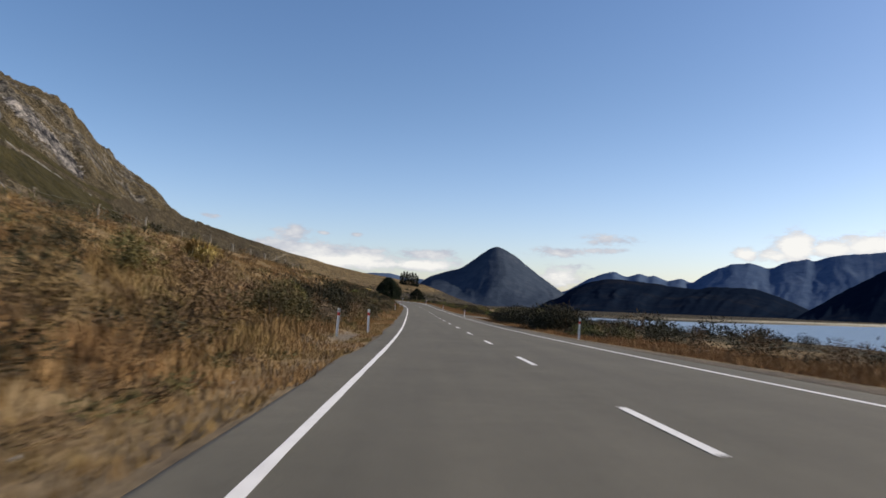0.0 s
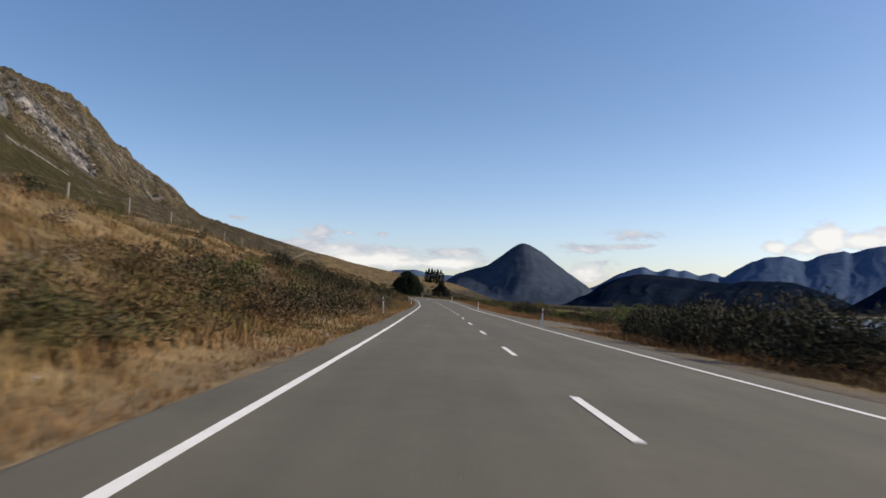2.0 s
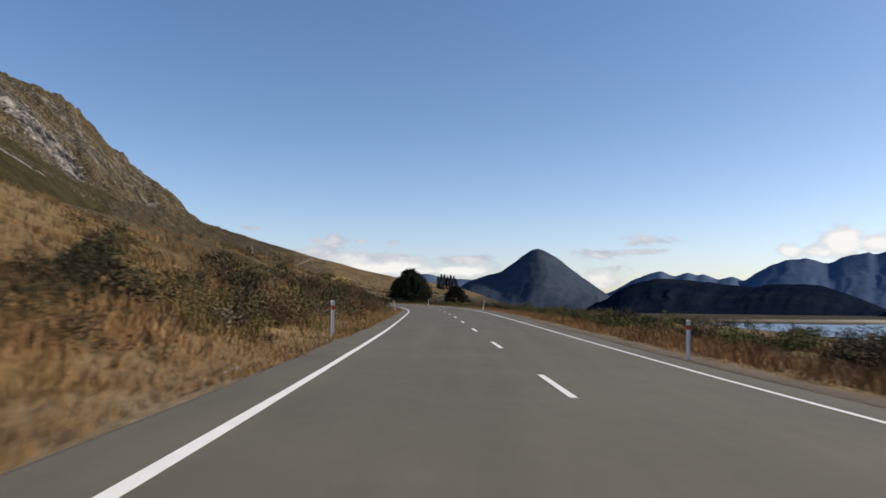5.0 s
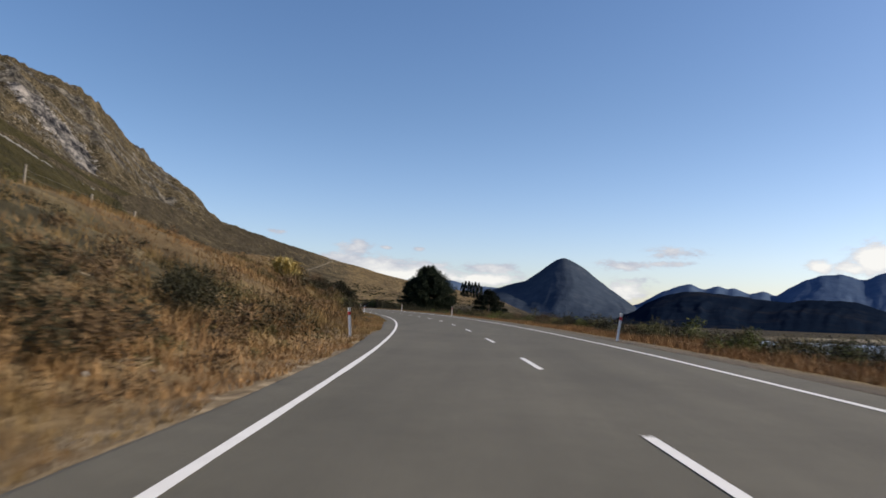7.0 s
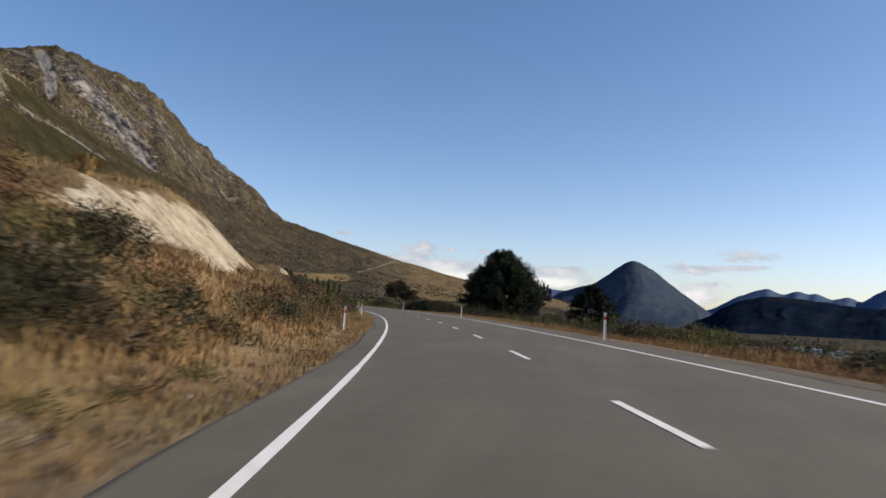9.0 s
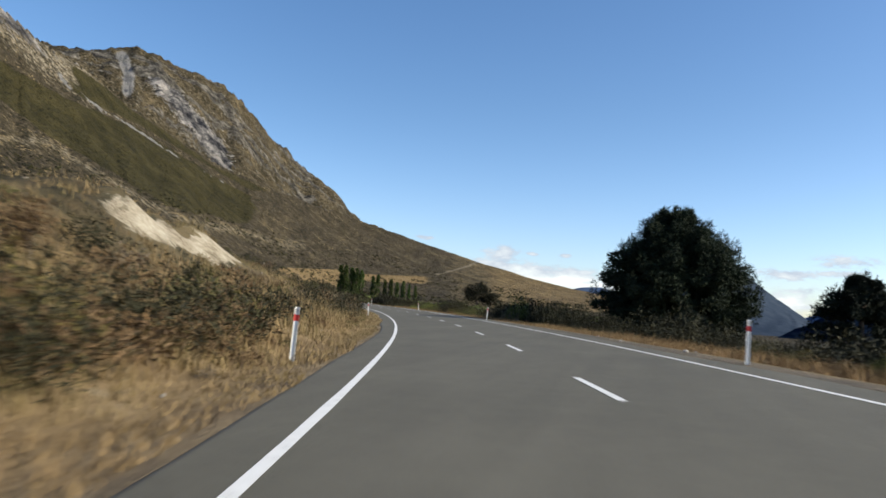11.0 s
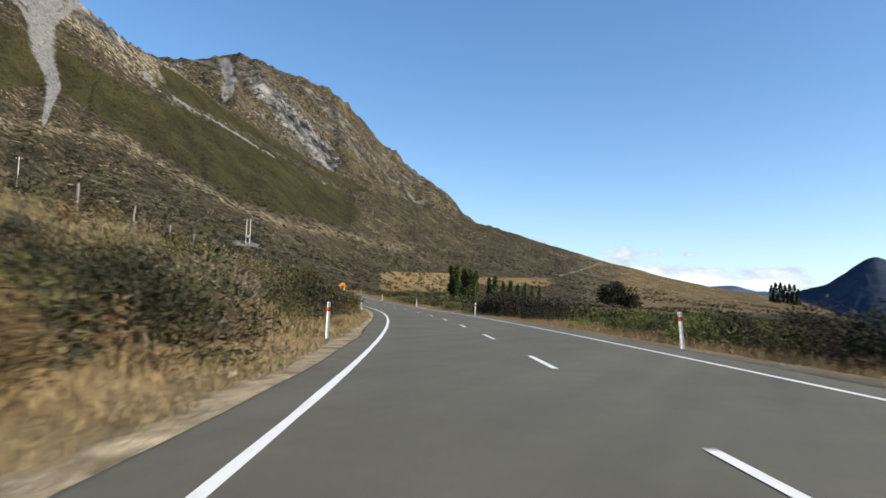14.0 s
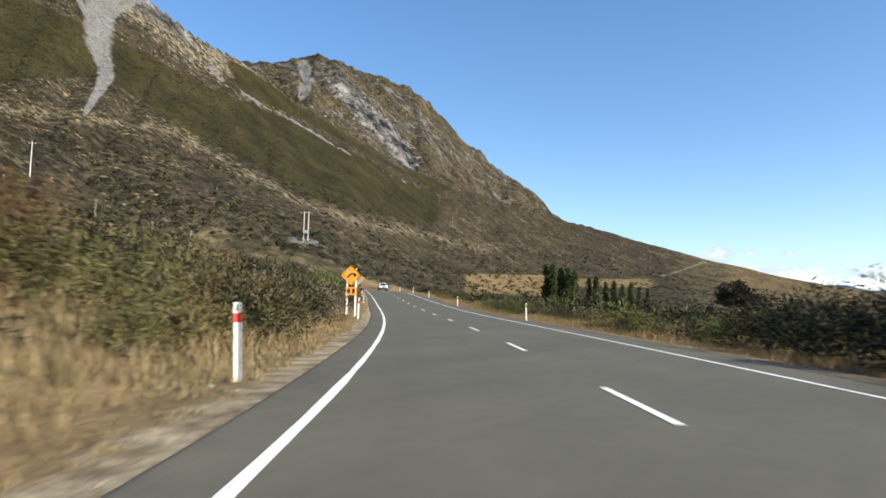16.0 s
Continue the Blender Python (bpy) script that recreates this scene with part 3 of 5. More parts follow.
def hill(x, y):
    """The hillside's height, with its front crest and the rocky mountain behind it."""
    dx, dy = x - HUB[0], y - HUB[1]
    r, az = np.hypot(dx, dy), np.degrees(np.arctan2(-dx, dy))
    ra = np.interp(az, CREST_AZ, CREST_R)
    za = HUB[2] + ra * np.tan(np.radians(np.interp(az, CREST_AZ, CREST_EL)))
    z0, p = np.interp(az, FOOT_AZ, FOOT_Z), np.interp(az, FOOT_AZ, FOOT_P)
    u = np.clip((r - 120) / (ra - 120), 0, 1)
    z = z0 + (za - z0) * u**p
    back = sstep(az, 17, 20.5) * sstep(-az, -70, -50)
    rb = np.interp(az, RIDGE_AZ, RIDGE_R)
    zb = HUB[2] + rb * np.tan(np.radians(np.interp(az, BACK_AZ, BACK_EL)))
    v = np.clip((r - ra) / np.maximum(rb - ra, 40), 0, 1)
    up = za - 14 * np.sin(np.pi * np.clip(v * 2.2, 0, 1)) + (zb - za) * v**1.15
    z = np.where(r > ra, za * (1 - back) + up * back, z)
    fall = np.clip(r - np.where(back > 0.5, np.maximum(ra, rb), ra), 0, None)
    z = z - fall * np.where(back > 0.5, 0.45, 0.06 + 0.2 * sstep(az, 8, 20))
    z = np.where(fall > 0, np.maximum(z, -9.0), z)
    # gullies and knobs, stronger on the heights
    rough = sstep(z, 15, 120)
    gully = np.abs(fbm(az / 3.2 + 40, r / 420.0, 4) - 0.5) * 2
    knob = fbm(x / 55.0, y / 55.0, 5, 0.55) - 0.5
    atop = np.exp(-(((r - np.where(r < ra + 30, ra, rb)) / 60.0) ** 2))
    rocky = back * (r > ra)
    z = z + rough * ((gully - 0.35) * (10 + 9 * rocky) * (1 - 0.75 * atop) + knob * (7 + 20 * rocky) * (1 - 0.45 * atop))
    z = z + rocky * rough * (np.abs(fbm(x / 34.0 + 7, y / 34.0, 5, 0.6) - 0.5) * 2 - 0.25) * 15
    z = z + (fbm(x / 30.0, y / 30.0, 4) - 0.5) * 1.6 * sstep(z, 4, 20)
    return z


LAKE_Z = -9.0


def lowland(x, y, s, u):
    """The lake side: a slope down to the water, the bed, the far flats."""
    wob = (fbm(s / 60.0, u / 200.0, 3) - 0.5) * 40
    near = np.interp(u + wob * 0.6, [8, 30, 70, 112, 122, 150, 5000], [-0.4, -1.6, -4.5, -8.6, -9.6, -11.5, -11.5])
    shore = np.interp(s, [430, 500, 560], [2600, 470, 400]) + wob
    near = np.maximum(near, np.interp(u - shore, [-20, 0, 40, 400], [-11.5, -9.3, -8.4, -7.6]))
    dry = np.interp(u, [8, 30, 70, 115, 5000], [-0.4, -1.5, -4.0, -6.5, -6.5])
    w = sstep(s, 640, 760)
    return near * (1 - w) + dry * w


CUTS = ((277, 304, 10.4, 13.2, 2.2, 3.3, 5.6, 3.4), (338, 364, 11.8, 13.6, 2.3, 3.9, 4.0, 3.0))  # bare clay faces in the bank: s from, to; d from, to; foot height; top at start, middle, end


def cut_mask(s, d):
    m = 0.0
    for s0, s1, d0, d1, *_ in CUTS:
        mid = (s0 + s1) / 2
        m = np.maximum(m, sstep(s, s0, s0 + 5) * sstep(-s, -s1, -s1 + 7) * sstep(d, d0 - 0.8, d0 + 0.2) * sstep(-d, -d1 - 0.4 * (mid - s) / 10, -d1 + 0.8))
    return m


def bank(s, d):
    """The roadside bank on the left, above the road."""
    top = np.interp(s, BANK_TOP_S, BANK_TOP)
    u = np.clip(d - 5.0, 0, None)
    h = top * (1 - np.exp(-((u / np.interp(s, BANK_TOP_S, BANK_RUN)) ** 1.6))) + 0.07 * np.clip(d - 15, 0, None)
    for s0, s1, d0, d1, foot, ta, tb, tc in CUTS:
        w = sstep(s, s0 - 5, s0 + 4) * sstep(-s, -s1 - 3, -s1 + 6)
        low = np.interp(d, [5, 7, d0 - 0.5], [0, 0.7, foot])
        lip = np.interp(s, [s0, s0 + 0.4 * (s1 - s0), s0 + 0.66 * (s1 - s0), s1], [ta, tb, tb, tc]) + (vnoise(s / 1.7, 5.0) - 0.5) * 0.7
        steep = low + np.maximum(lip - foot, 0.2) * np.clip((d - d0 + 0.5) / (d1 - d0 + 0.5), 0, 1) + 0.09 * np.clip(d - d1, 0, None)
        h = h * (1 - w) + steep * w
    h = h + (fbm(s / 7.0, d / 7.0, 4) - 0.5) * 1.5 * sstep(d, 6, 11) - 0.05 * np.exp(-(((d - 5.2) / 0.7) ** 2))
    return h


def terrain(x, y, s=None, d=None):
    if s is None:
        s, d = road_sd(x, y)
    base = road_z(s, d)
    az = np.degrees(np.arctan2(-(x - HUB[0]), y - HUB[1]))
    hz = hill(x, y)
    end = sstep(s, 650, 720)  # the country takes over where the road runs out of sight
    wl = np.maximum(sstep(d, 20, 120), end)
    left = (1 - wl) * (base + bank(s, d)) + wl * hz
    u = -d
    verge = -0.3 * sstep(u, 5.2, 8) - 0.05 * np.clip(u - 8, 0, 40) + (fbm(s / 6.0, u / 6.0 + 9, 4) - 0.5) * 0.7 * sstep(u, 6, 12)
    low = lowland(x, y, s, u)
    wp = sstep(az, -10, -1) * sstep(s, 330, 480)
    far = low * (1 - wp) + np.where(s > 330, np.maximum(hz, -6), hz) * wp
    wr = np.maximum(sstep(u, 12, 90), end)
    right = (1 - wr) * (base + verge) + wr * far
    return np.where(d > 0, left, right)


def edge_left(s):
    return 4.1 + 0.25 * (vnoise(s / 5.0, 3.0) - 0.5)


def edge_right(s):
    lay = sstep(s, 102, 109) * sstep(-s, -136, -124)
    return 4.5 + 0.3 * (vnoise(s / 6.0, 8.0) - 0.5), lay


def height(s, d):
    """Ground height at one place beside the road."""
    x, y = road_xy(np.array([s], float), np.array([d], float))
    return float(x[0]), float(y[0]), float(terrain(x, y, np.array([s], float), np.array([d], float))[0])


def build_ground():
    # the corridor beside the road
    ss = np.arange(-90.0, 701.0, 1.5)
    dl = np.r_[np.arange(0, 4, 2.0), 3.7, np.arange(4.05, 8, 0.45), np.arange(8, 20, 0.8), np.arange(20, 34, 1.6), np.arange(34, 64, 3.0)]
    dd = np.r_[-dl[::-1], dl[1:]]
    S, D = np.meshgrid(ss, dd, indexing="ij")
    x, y = road_xy(S, D)
    z = terrain(x.ravel(), y.ravel(), S.ravel(), D.ravel()).reshape(S.shape)
    wr, lay = edge_right(S)
    under = ((D < edge_left(S) - 0.35) & (D > -wr + 0.35)).astype(float)
    z = z - 0.28 * under - 0.02 - 1.2 * sstep(np.abs(D), 57, 61) + 0.06 * sstep(np.abs(D), 40, 52)
    u = -D
    gravel = sstep(u, 4.2, 4.6) * sstep(-u, -5.9, -5.1) * 0.75 + sstep(D, 3.8, 4.1) * sstep(-D, -4.75, -4.3) * 0.4
    dirt = (0.15 + 0.42 * sstep(S, 345, 385) + 0.3 * sstep(S, 186, 194) * sstep(-S, -238, -230)) * sstep(D, 3.8, 4.1) * sstep(-D, -5.0, -4.45)
    gravel = np.maximum(gravel, lay * sstep(-u, -12.5, -10.5) * (u > 4))
    for s0, w0, k in ((27.5, 4, 6.6), (108, 4, 6.4), (228, 3, 5.6), (376, 2.5, 5.2), (422, 2.5, 5.0), (466, 2.0, 5.0)):
        gravel = np.maximum(gravel, np.exp(-(((S - s0) / w0) ** 2)) * sstep(D, 4.5, 5.0) * sstep(-D, -k, -k + 1.5) * 0.95)
    nv1 = S.size
    V1, F1 = np.stack([x, y, z], -1).reshape(-1, 3), lattice(*S.shape)
    cut = cut_mask(S, D)
    # the country round it
    az = np.r_[np.arange(-180, -40, 2.0), np.arange(-40, -6, 0.8), np.arange(-6, 62, 0.17), np.arange(62, 180.1, 2.0)]
    rr = np.r_[8, np.geomspace(25, 300, 55), np.linspace(306, 1690, 235), np.geomspace(1710, 4950, 32)]
    A, R = np.meshgrid(np.radians(az), rr, indexing="ij")
    X, Y = HUB[0] - R * np.sin(A), HUB[1] + R * np.cos(A)
    s2, d2 = road_sd(X, Y)
    Z = terrain(X.ravel(), Y.ravel(), s2, d2)
    Z = Z - 3.0 * sstep(-np.abs(d2), -56, -50) * ((s2 > -88) & (s2 < 699))
    V2, F2 = np.stack([X.ravel(), Y.ravel(), Z], -1), lattice(*A.shape)[:, ::-1] + nv1
    me = mesh_np("ground", np.r_[V1, V2], np.r_[F1[:, ::-1], F2[:, ::-1]][:, ::-1], True)
    me.materials.append(VERGE)
    me.materials.append(SLOPE)
    idx = np.r_[np.zeros(len(F1), np.int32), np.ones(len(F2), np.int32)]
    me.polygons.foreach_set("material_index", idx)
    pad = np.zeros(len(V2))
    float_attr(me, "gravel", np.r_[gravel.ravel(), pad])
    float_attr(me, "cut", np.r_[cut.ravel(), pad])
    strip = sstep(D, 4.0, 4.3) * sstep(-D, -7.4, -5.8) + sstep(u, 5.0, 5.8) * sstep(-u, -9.5, -7.6)
    float_attr(me, "strip", np.r_[strip.ravel(), pad])
    float_attr(me, "dirt", np.r_[dirt.ravel(), pad])
    scrubby = sstep(S, 165, 185) * sstep(-S, -245, -225) + sstep(S, 315, 345) * 0.8  # stretches where the bank carries scrub, not grass
    float_attr(me, "out", np.r_[np.maximum(sstep(np.abs(D), 18, 42), 0.85 * scrubby * sstep(D, 7.5, 11)).ravel(), pad])
    # what covers the hillside, by bearing and height angle in the camera's view from HUB
    a, e = np.degrees(A).ravel(), np.degrees(np.arctan2(Z - HUB[2], R.ravel()))
    e, a = e + 0.021 * (a - 18.7), a - 0.021 * e
    r = R.ravel()
    ra = np.interp(a, CREST_AZ, CREST_R)
    back = (r > ra) & (a > 19) & (a < 62)
    wig = (fbm(X.ravel() / 40.0, Y.ravel() / 40.0, 4) - 0.5) * 1.6

    def along(azs, els, width, taper=1.0):
        """1 on a streak down the slope given by bearings for height angles."""
        els, azs = np.array(els, float), np.array(azs, float)
        o = np.argsort(els)
        c = np.interp(e, els[o], azs[o])
        w = width * (0.06 + 0.94 * np.clip((e - els.min()) / max(els.max() - els.min(), 1e-6), 0, 1)) if taper else width
        return np.exp(-(((a - c + wig * 0.25) / w) ** 2)) * sstep(e, els.min() - 0.7, els.min() + 0.2) * sstep(-e, -els.max() - 0.6, -els.max() + 0.1)

    torn = sstep(fbm(X.ravel() / 14.0, Y.ravel() / 14.0 + Z / 9.0, 4, 0.6), 0.42, 0.56)
    scree = np.maximum.reduce([along([49.4, 49.5, 49.2, 48.3, 48.4], [25, 17.5, 15.8, 13.8, 11.3], 1.75) * ~back, along([46.5, 48.1, 48.9, 49.4], [23, 19.2, 17.6, 16.6], 0.7) * ~back, along([52.0, 51.0, 50.2, 49.7], [23, 19.5, 17.8, 16.6], 1.3) * ~back * (0.4 + 0.6 * torn),
                               along([38.9, 38.5, 38.6], [17.3, 15.9, 14.9], 0.45, 0) * back, along([45.2, 43.0, 40.5], [17.2, 15.2, 13.2], 0.3, 0) * ~back * torn * 0.8,
                               along([43.5, 40.0, 37.5, 34.5, 31.5], [15.2, 13.4, 12.2, 10.6, 9.2], 0.24, 0) * ~back * torn * 0.85,
                               along([50.5, 47.0, 44.0, 42.7], [24.5, 20.0, 18.0, 17.0], 1.6, 0) * ~back * torn * 0.75])
    crag = fbm(X.ravel() / 38.0, Y.ravel() / 38.0 + Z / 30.0, 5, 0.6)
    rock = np.maximum(along([36.6, 35.4, 34.0, 32.7, 31.4], [16.4, 15.0, 13.7, 12.4, 10.3], 1.15, 0) * back * (0.7 + 0.3 * torn), back * sstep(e, 7.5, 14) * np.clip((crag - 0.46) * 3.0, 0, 0.5))
    rock = np.maximum(rock, ~back * sstep(e - np.interp(a, [30, 38, 48, 60], [10, 13, 16.5, 18]), 0.0, 2.5) * (a > 30) * np.clip((crag - 0.36) * 3.0, 0, 0.6))
    crest = np.interp(a, BACK_AZ, BACK_EL) + 0.021 * (a - 18.7)
    stony = back * np.clip(0.75 * sstep(crag, 0.45, 0.6) * sstep(e - crest, -3.2, -0.6) + 0.5 * sstep(crag, 0.5, 0.62), 0, 1) * sstep(a, 20, 23)
    up_az, up_el = np.array([29.2, 31.8, 37.9, 44.8, 48.4, 60, 110]), np.array([8.4, 9.6, 12.6, 14.9, 16.6, 20, 20])
    lo_az, lo_el = np.array([29.2, 32, 36, 43.4, 48.3, 50.5, 54, 60, 75, 110]), np.array([6.3, 6.4, 7.2, 11.0, 13.6, 13.4, 11, 8, 5, 3])
    belt = sstep(e - np.interp(a, lo_az, lo_el) + wig * 0.5, -0.15, 0.35) * sstep(np.interp(a, up_az, up_el) - e + wig * 0.4, -0.1, 0.35) * sstep(a, 27.5, 30.5) * ~back
    top = np.interp(a, CREST_AZ, CREST_EL) + 0.021 * (a - 18.7)
    belt = np.maximum(belt, sstep(e - np.interp(a, up_az, up_el), 0.1, 0.5) * sstep(top - e + wig * 0.3, -0.1, 0.3) * sstep(a, 26, 30) * sstep(-a, -44.5, -41) * ~back)
    track = np.exp(-(((e - np.interp(a, [11.28, 12.12, 13.18, 14.45], [4.07, 3.68, 3.32, 2.96])) / 0.07) ** 2)) * sstep(a, 11.2, 11.6) * sstep(-a, -14.9, -14.4)
    tanline = np.exp(-(((e - np.interp(a, [26.5, 30.8, 34.8, 38.8, 44.5], [4.8, 5.6, 6.3, 8.1, 11.0]) + wig * 0.3) / 0.4) ** 2)) * (a > 25) * ~back
    field = sstep(a, 21.5, 22.3) * sstep(-a, -27.6, -26.6) * sstep(e, 1.5, 1.8) * sstep(-e, -3.1, -2.9) + sstep(a, 14.5, 16) * sstep(-a, -21, -20) * sstep(e, 2.1, 2.3) * sstep(-e, -2.9, -2.6)
    fan = sstep(-a, -15, -9) * sstep(e, 0.2, 0.6)
    scrub = np.clip(0.6 - 0.42 * tanline - 0.95 * field - 1.0 * fan + 0.25 * (wig), -0.8, 1) * np.where(back, 0.6, 1)
    pale = np.where(back, 0.26, 0.62 * sstep(e - top, -3.2, -1.0) * sstep(a, 37, 42)) + 0.45 * tanline + 1.2 * track
    streak = (1 - np.abs(fbm(a / 1.6 + wig * 0.25, r / 260.0 + 5, 4, 0.6) - 0.5) * 4).clip(0, 1) * sstep(e, 2.5, 7)
    lowflat = sstep(-Z, 6.6, 7.4) * sstep(r, 450, 900)
    pad_xy = np.exp(-(((X.ravel() + 243) / 6.0) ** 2 + ((Y.ravel() - 646) / 6.0) ** 2))  # clearing under the twin pole
    scree = np.maximum(scree, 1.2 * pad_xy)
    zero = np.zeros(nv1)
    for name, v in (("scree", scree), ("rock", rock), ("belt", belt), ("scrub", scrub), ("flats", lowflat), ("streak", streak), ("pale", pale), ("crag", stony), ("upper", back * 1.0), ("field", np.maximum(field, 0.5 * fan * ~back))):
        float_attr(me, name, np.r_[zero, v])
    return tagged(new("ground", me), "dry tussock and scrub hillside with grey scree above the road", "ground", kind="structure")


build_ground()


def build_road():
    ss = np.arange(-90.0, 701.0, 1.5)
    frac = np.array([0, 0.006, 0.012, 0.1, 0.17, 0.24, 0.33, 0.42, 0.5, 0.58, 0.67, 0.76, 0.83, 0.9, 0.988, 0.994, 1.0])
    el, (er, lay) = edge_left(ss), edge_right(ss)
    D = -er[:, None] + frac[None] * (el + er)[:, None]
    S = np.repeat(ss[:, None], len(frac), 1)
    x, y = road_xy(S, D)
    z = road_z(S, D)
    z[:, 0] -= 0.04
    z[:, -1] -= 0.025
    me = mesh_np("road", np.stack([x, y, z], -1).reshape(-1, 3), lattice(*S.shape)[:, ::-1][:, ::-1], True)
    wheel = sum(np.exp(-(((D - c) / 0.38) ** 2)) for c in (2.55, 0.95, -0.95, -2.55))
    float_attr(me, "wheel", wheel.ravel())
    float_attr(me, "shoulder", (sstep(D, 3.4, 3.5) * sstep(-D, -4.1, -3.8)).ravel())
    me.materials.append(ASPHALT)
    return tagged(new("road", me), "two-lane grey chip-seal highway with white lines", "road", kind="structure")


road = build_road()


def strip_mesh(name, s0, s1, d, width, step=1.5, ragged=0.0):
    ss = np.linspace(s0, s1, max(2, int((s1 - s0) / step) + 1))
    w = width / 2 + ragged * (vnoise(ss * 1.3, d + 4) - 0.5)
    D = np.stack([d - w, d + w], 1)
    S = np.repeat(ss[:, None], 2, 1)
    x, y = road_xy(S, D)
    z = road_z(S, D) + 0.006
    return mesh_np(name, np.stack([x, y, z], -1).reshape(-1, 3), lattice(*S.shape), True)


part("edge_line", strip_mesh("edge_line", -88, 699, 3.372, 0.11, ragged=0.02), PAINT, road, "worn white edge line")
part("edge_line", strip_mesh("edge_line", -88, 699, -3.533, 0.125, ragged=0.02), PAINT, road, "worn white edge line")
for k in range(-9, 69):
    part("lane_dash", strip_mesh("lane_dash", 5.014 + 10 * k, 8.014 + 10 * k, 0.0, 0.115, 0.75), PAINT, road)


def build_lake():
    xs, ys = np.linspace(60, 2600, 40), np.linspace(-900, 1700, 50)
    X, Y = np.meshgrid(xs, ys, indexing="ij")
    me = mesh_np("lake", np.stack([X, Y, np.full(X.shape, LAKE_Z)], -1).reshape(-1, 3), lattice(*X.shape), True)
    me.materials.append(WATER)
    tagged(new("lake", me), "calm blue-grey lake below the road", "water", kind="structure")


build_lake()


def mountain(name, label, material, centre, radius, azs, els, depth, noise_h, seed, base=-12.0, back=90.0):
    """A mountain or range whose crest stands round a viewpoint at a distance, by bearing and height angle to fit the
    camera's view.
    """
    step = 0.16
    az = np.arange(min(azs), max(azs) + step, step)
    o = np.argsort(azs)
    el = np.interp(az, np.array(azs, float)[o], np.array(els, float)[o])
    el = np.convolve(np.pad(el, 1, mode="edge"), np.array([1, 2, 1]) / 4, "valid")
    t = np.r_[np.linspace(0, 1, 84), np.linspace(1.06, 2, 9)]
    A, Tt = np.meshgrid(az, t, indexing="ij")
    jag = (fbm(A * 1.3 + seed, A * 0 + seed, 5, 0.6) - 0.5) * 2
    crest = radius * np.tan(np.radians(el))[:, None] * np.ones_like(Tt)
    R = radius - depth * (1 - np.minimum(Tt, 1)) + np.maximum(Tt - 1, 0) * back
    x, y = centre[0] - R * np.sin(np.radians(A)), centre[1] + R * np.cos(np.radians(A))
    rise = np.where(Tt <= 1, Tt**1.12, (2 - Tt))
    mid = np.sin(np.pi * np.clip(Tt, 0, 1))
    bend = fbm(x / 420 + seed, y / 420, 3)
    spur = 1 - np.abs(fbm(A * 0.3 + seed * 3 + bend * 0.8, Tt * 0.6 + seed, 3, 0.5) - 0.5) * 2
    gully = np.abs(fbm(A * 1.1 + seed + bend * 1.6, Tt * 1.1 + seed, 5, 0.6) - 0.5) * 2
    z = base + (crest - base) * rise + jag * noise_h * 0.22 * np.clip(rise, 0, 1) ** 8 + (spur - 0.75) * noise_h * 1.3 * mid + (gully - 0.3) * noise_h * 0.5 * mid
    me = mesh_np(name, np.stack([x, y, z], -1).reshape(-1, 3), lattice(*A.shape), True)
    me.materials.append(material)
    return tagged(new(name, me), label, "mountain", kind="structure")


# Mid-path viewpoint from which the backdrop crests are fitted to the camera's view.
VIEW_CENTRE = (-25.0, 260.0)
mountain("backdrop_hills", "low hazy hills beyond the plain", MT_RANGE, VIEW_CENTRE, 4900, [16, 12, 7, 6, 4, 2.2, 0.9, -0.8, -3, -5, -8], [1.5, 1.8, 1.9, 1.75, 2.53, 2.7, 2.3, 2.25, 2.2, 2, 1], 900, 24, 3)
mountain("peak", "steep cone-shaped mountain of bush and rock tinted with haze", MT_PEAK, VIEW_CENTRE, 4650, [1.2, -0.1, -0.8, -2.06, -3.34, -4.51, -5.14, -5.77, -6.29, -6.81, -7.85, -9.08, -10.3, -11.51, -12.5], [0.38, 1.44, 2.02, 2.45, 2.78, 3.57, 4.08, 4.53, 4.68, 4.47, 3.86, 2.85, 1.96, 1.15, 0.29], 800, 30, 5)
mountain("mountain_range", "distant mountain range tinted blue with haze", MT_RANGE, VIEW_CENTRE, 4850,
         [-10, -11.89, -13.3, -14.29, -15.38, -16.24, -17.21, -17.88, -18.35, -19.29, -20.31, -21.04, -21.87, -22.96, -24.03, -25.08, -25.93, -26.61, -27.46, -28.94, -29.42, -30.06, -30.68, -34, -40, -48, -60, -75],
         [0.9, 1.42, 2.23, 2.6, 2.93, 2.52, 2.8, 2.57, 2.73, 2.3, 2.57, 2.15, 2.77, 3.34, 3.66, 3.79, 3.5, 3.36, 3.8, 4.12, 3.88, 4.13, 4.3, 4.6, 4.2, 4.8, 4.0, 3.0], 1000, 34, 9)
mountain("lake_hill", "bush-covered hill across the lake, darkened as in shade", MT_DARK, VIEW_CENTRE, 3300, [-9.8, -10.6, -11.75, -12.37, -13.59, -15.19, -16.18, -17.35, -18.89, -20.78, -22.25, -23.53, -25.3, -26.51, -27.85, -29.0, -29.8, -31, -34], [-0.1, 0.4, 0.9, 1.42, 1.98, 2.42, 2.42, 2.29, 2.14, 1.87, 1.82, 2.01, 1.99, 1.83, 1.4, 0.84, 0.5, 0.0, -0.1], 1600, 22, 12)
mountain("shaded_hill", "dark shaded hill beside the lake", MT_DARK, VIEW_CENTRE, 1900, [-29.5, -30.3, -31, -32, -33.5, -35, -36.7, -40, -50, -65, -80, -100], [-0.6, -0.4, 0.0, 0.7, 1.7, 2.6, 3.6, 4.8, 6, 6, 5, 3], 450, 20, 15)

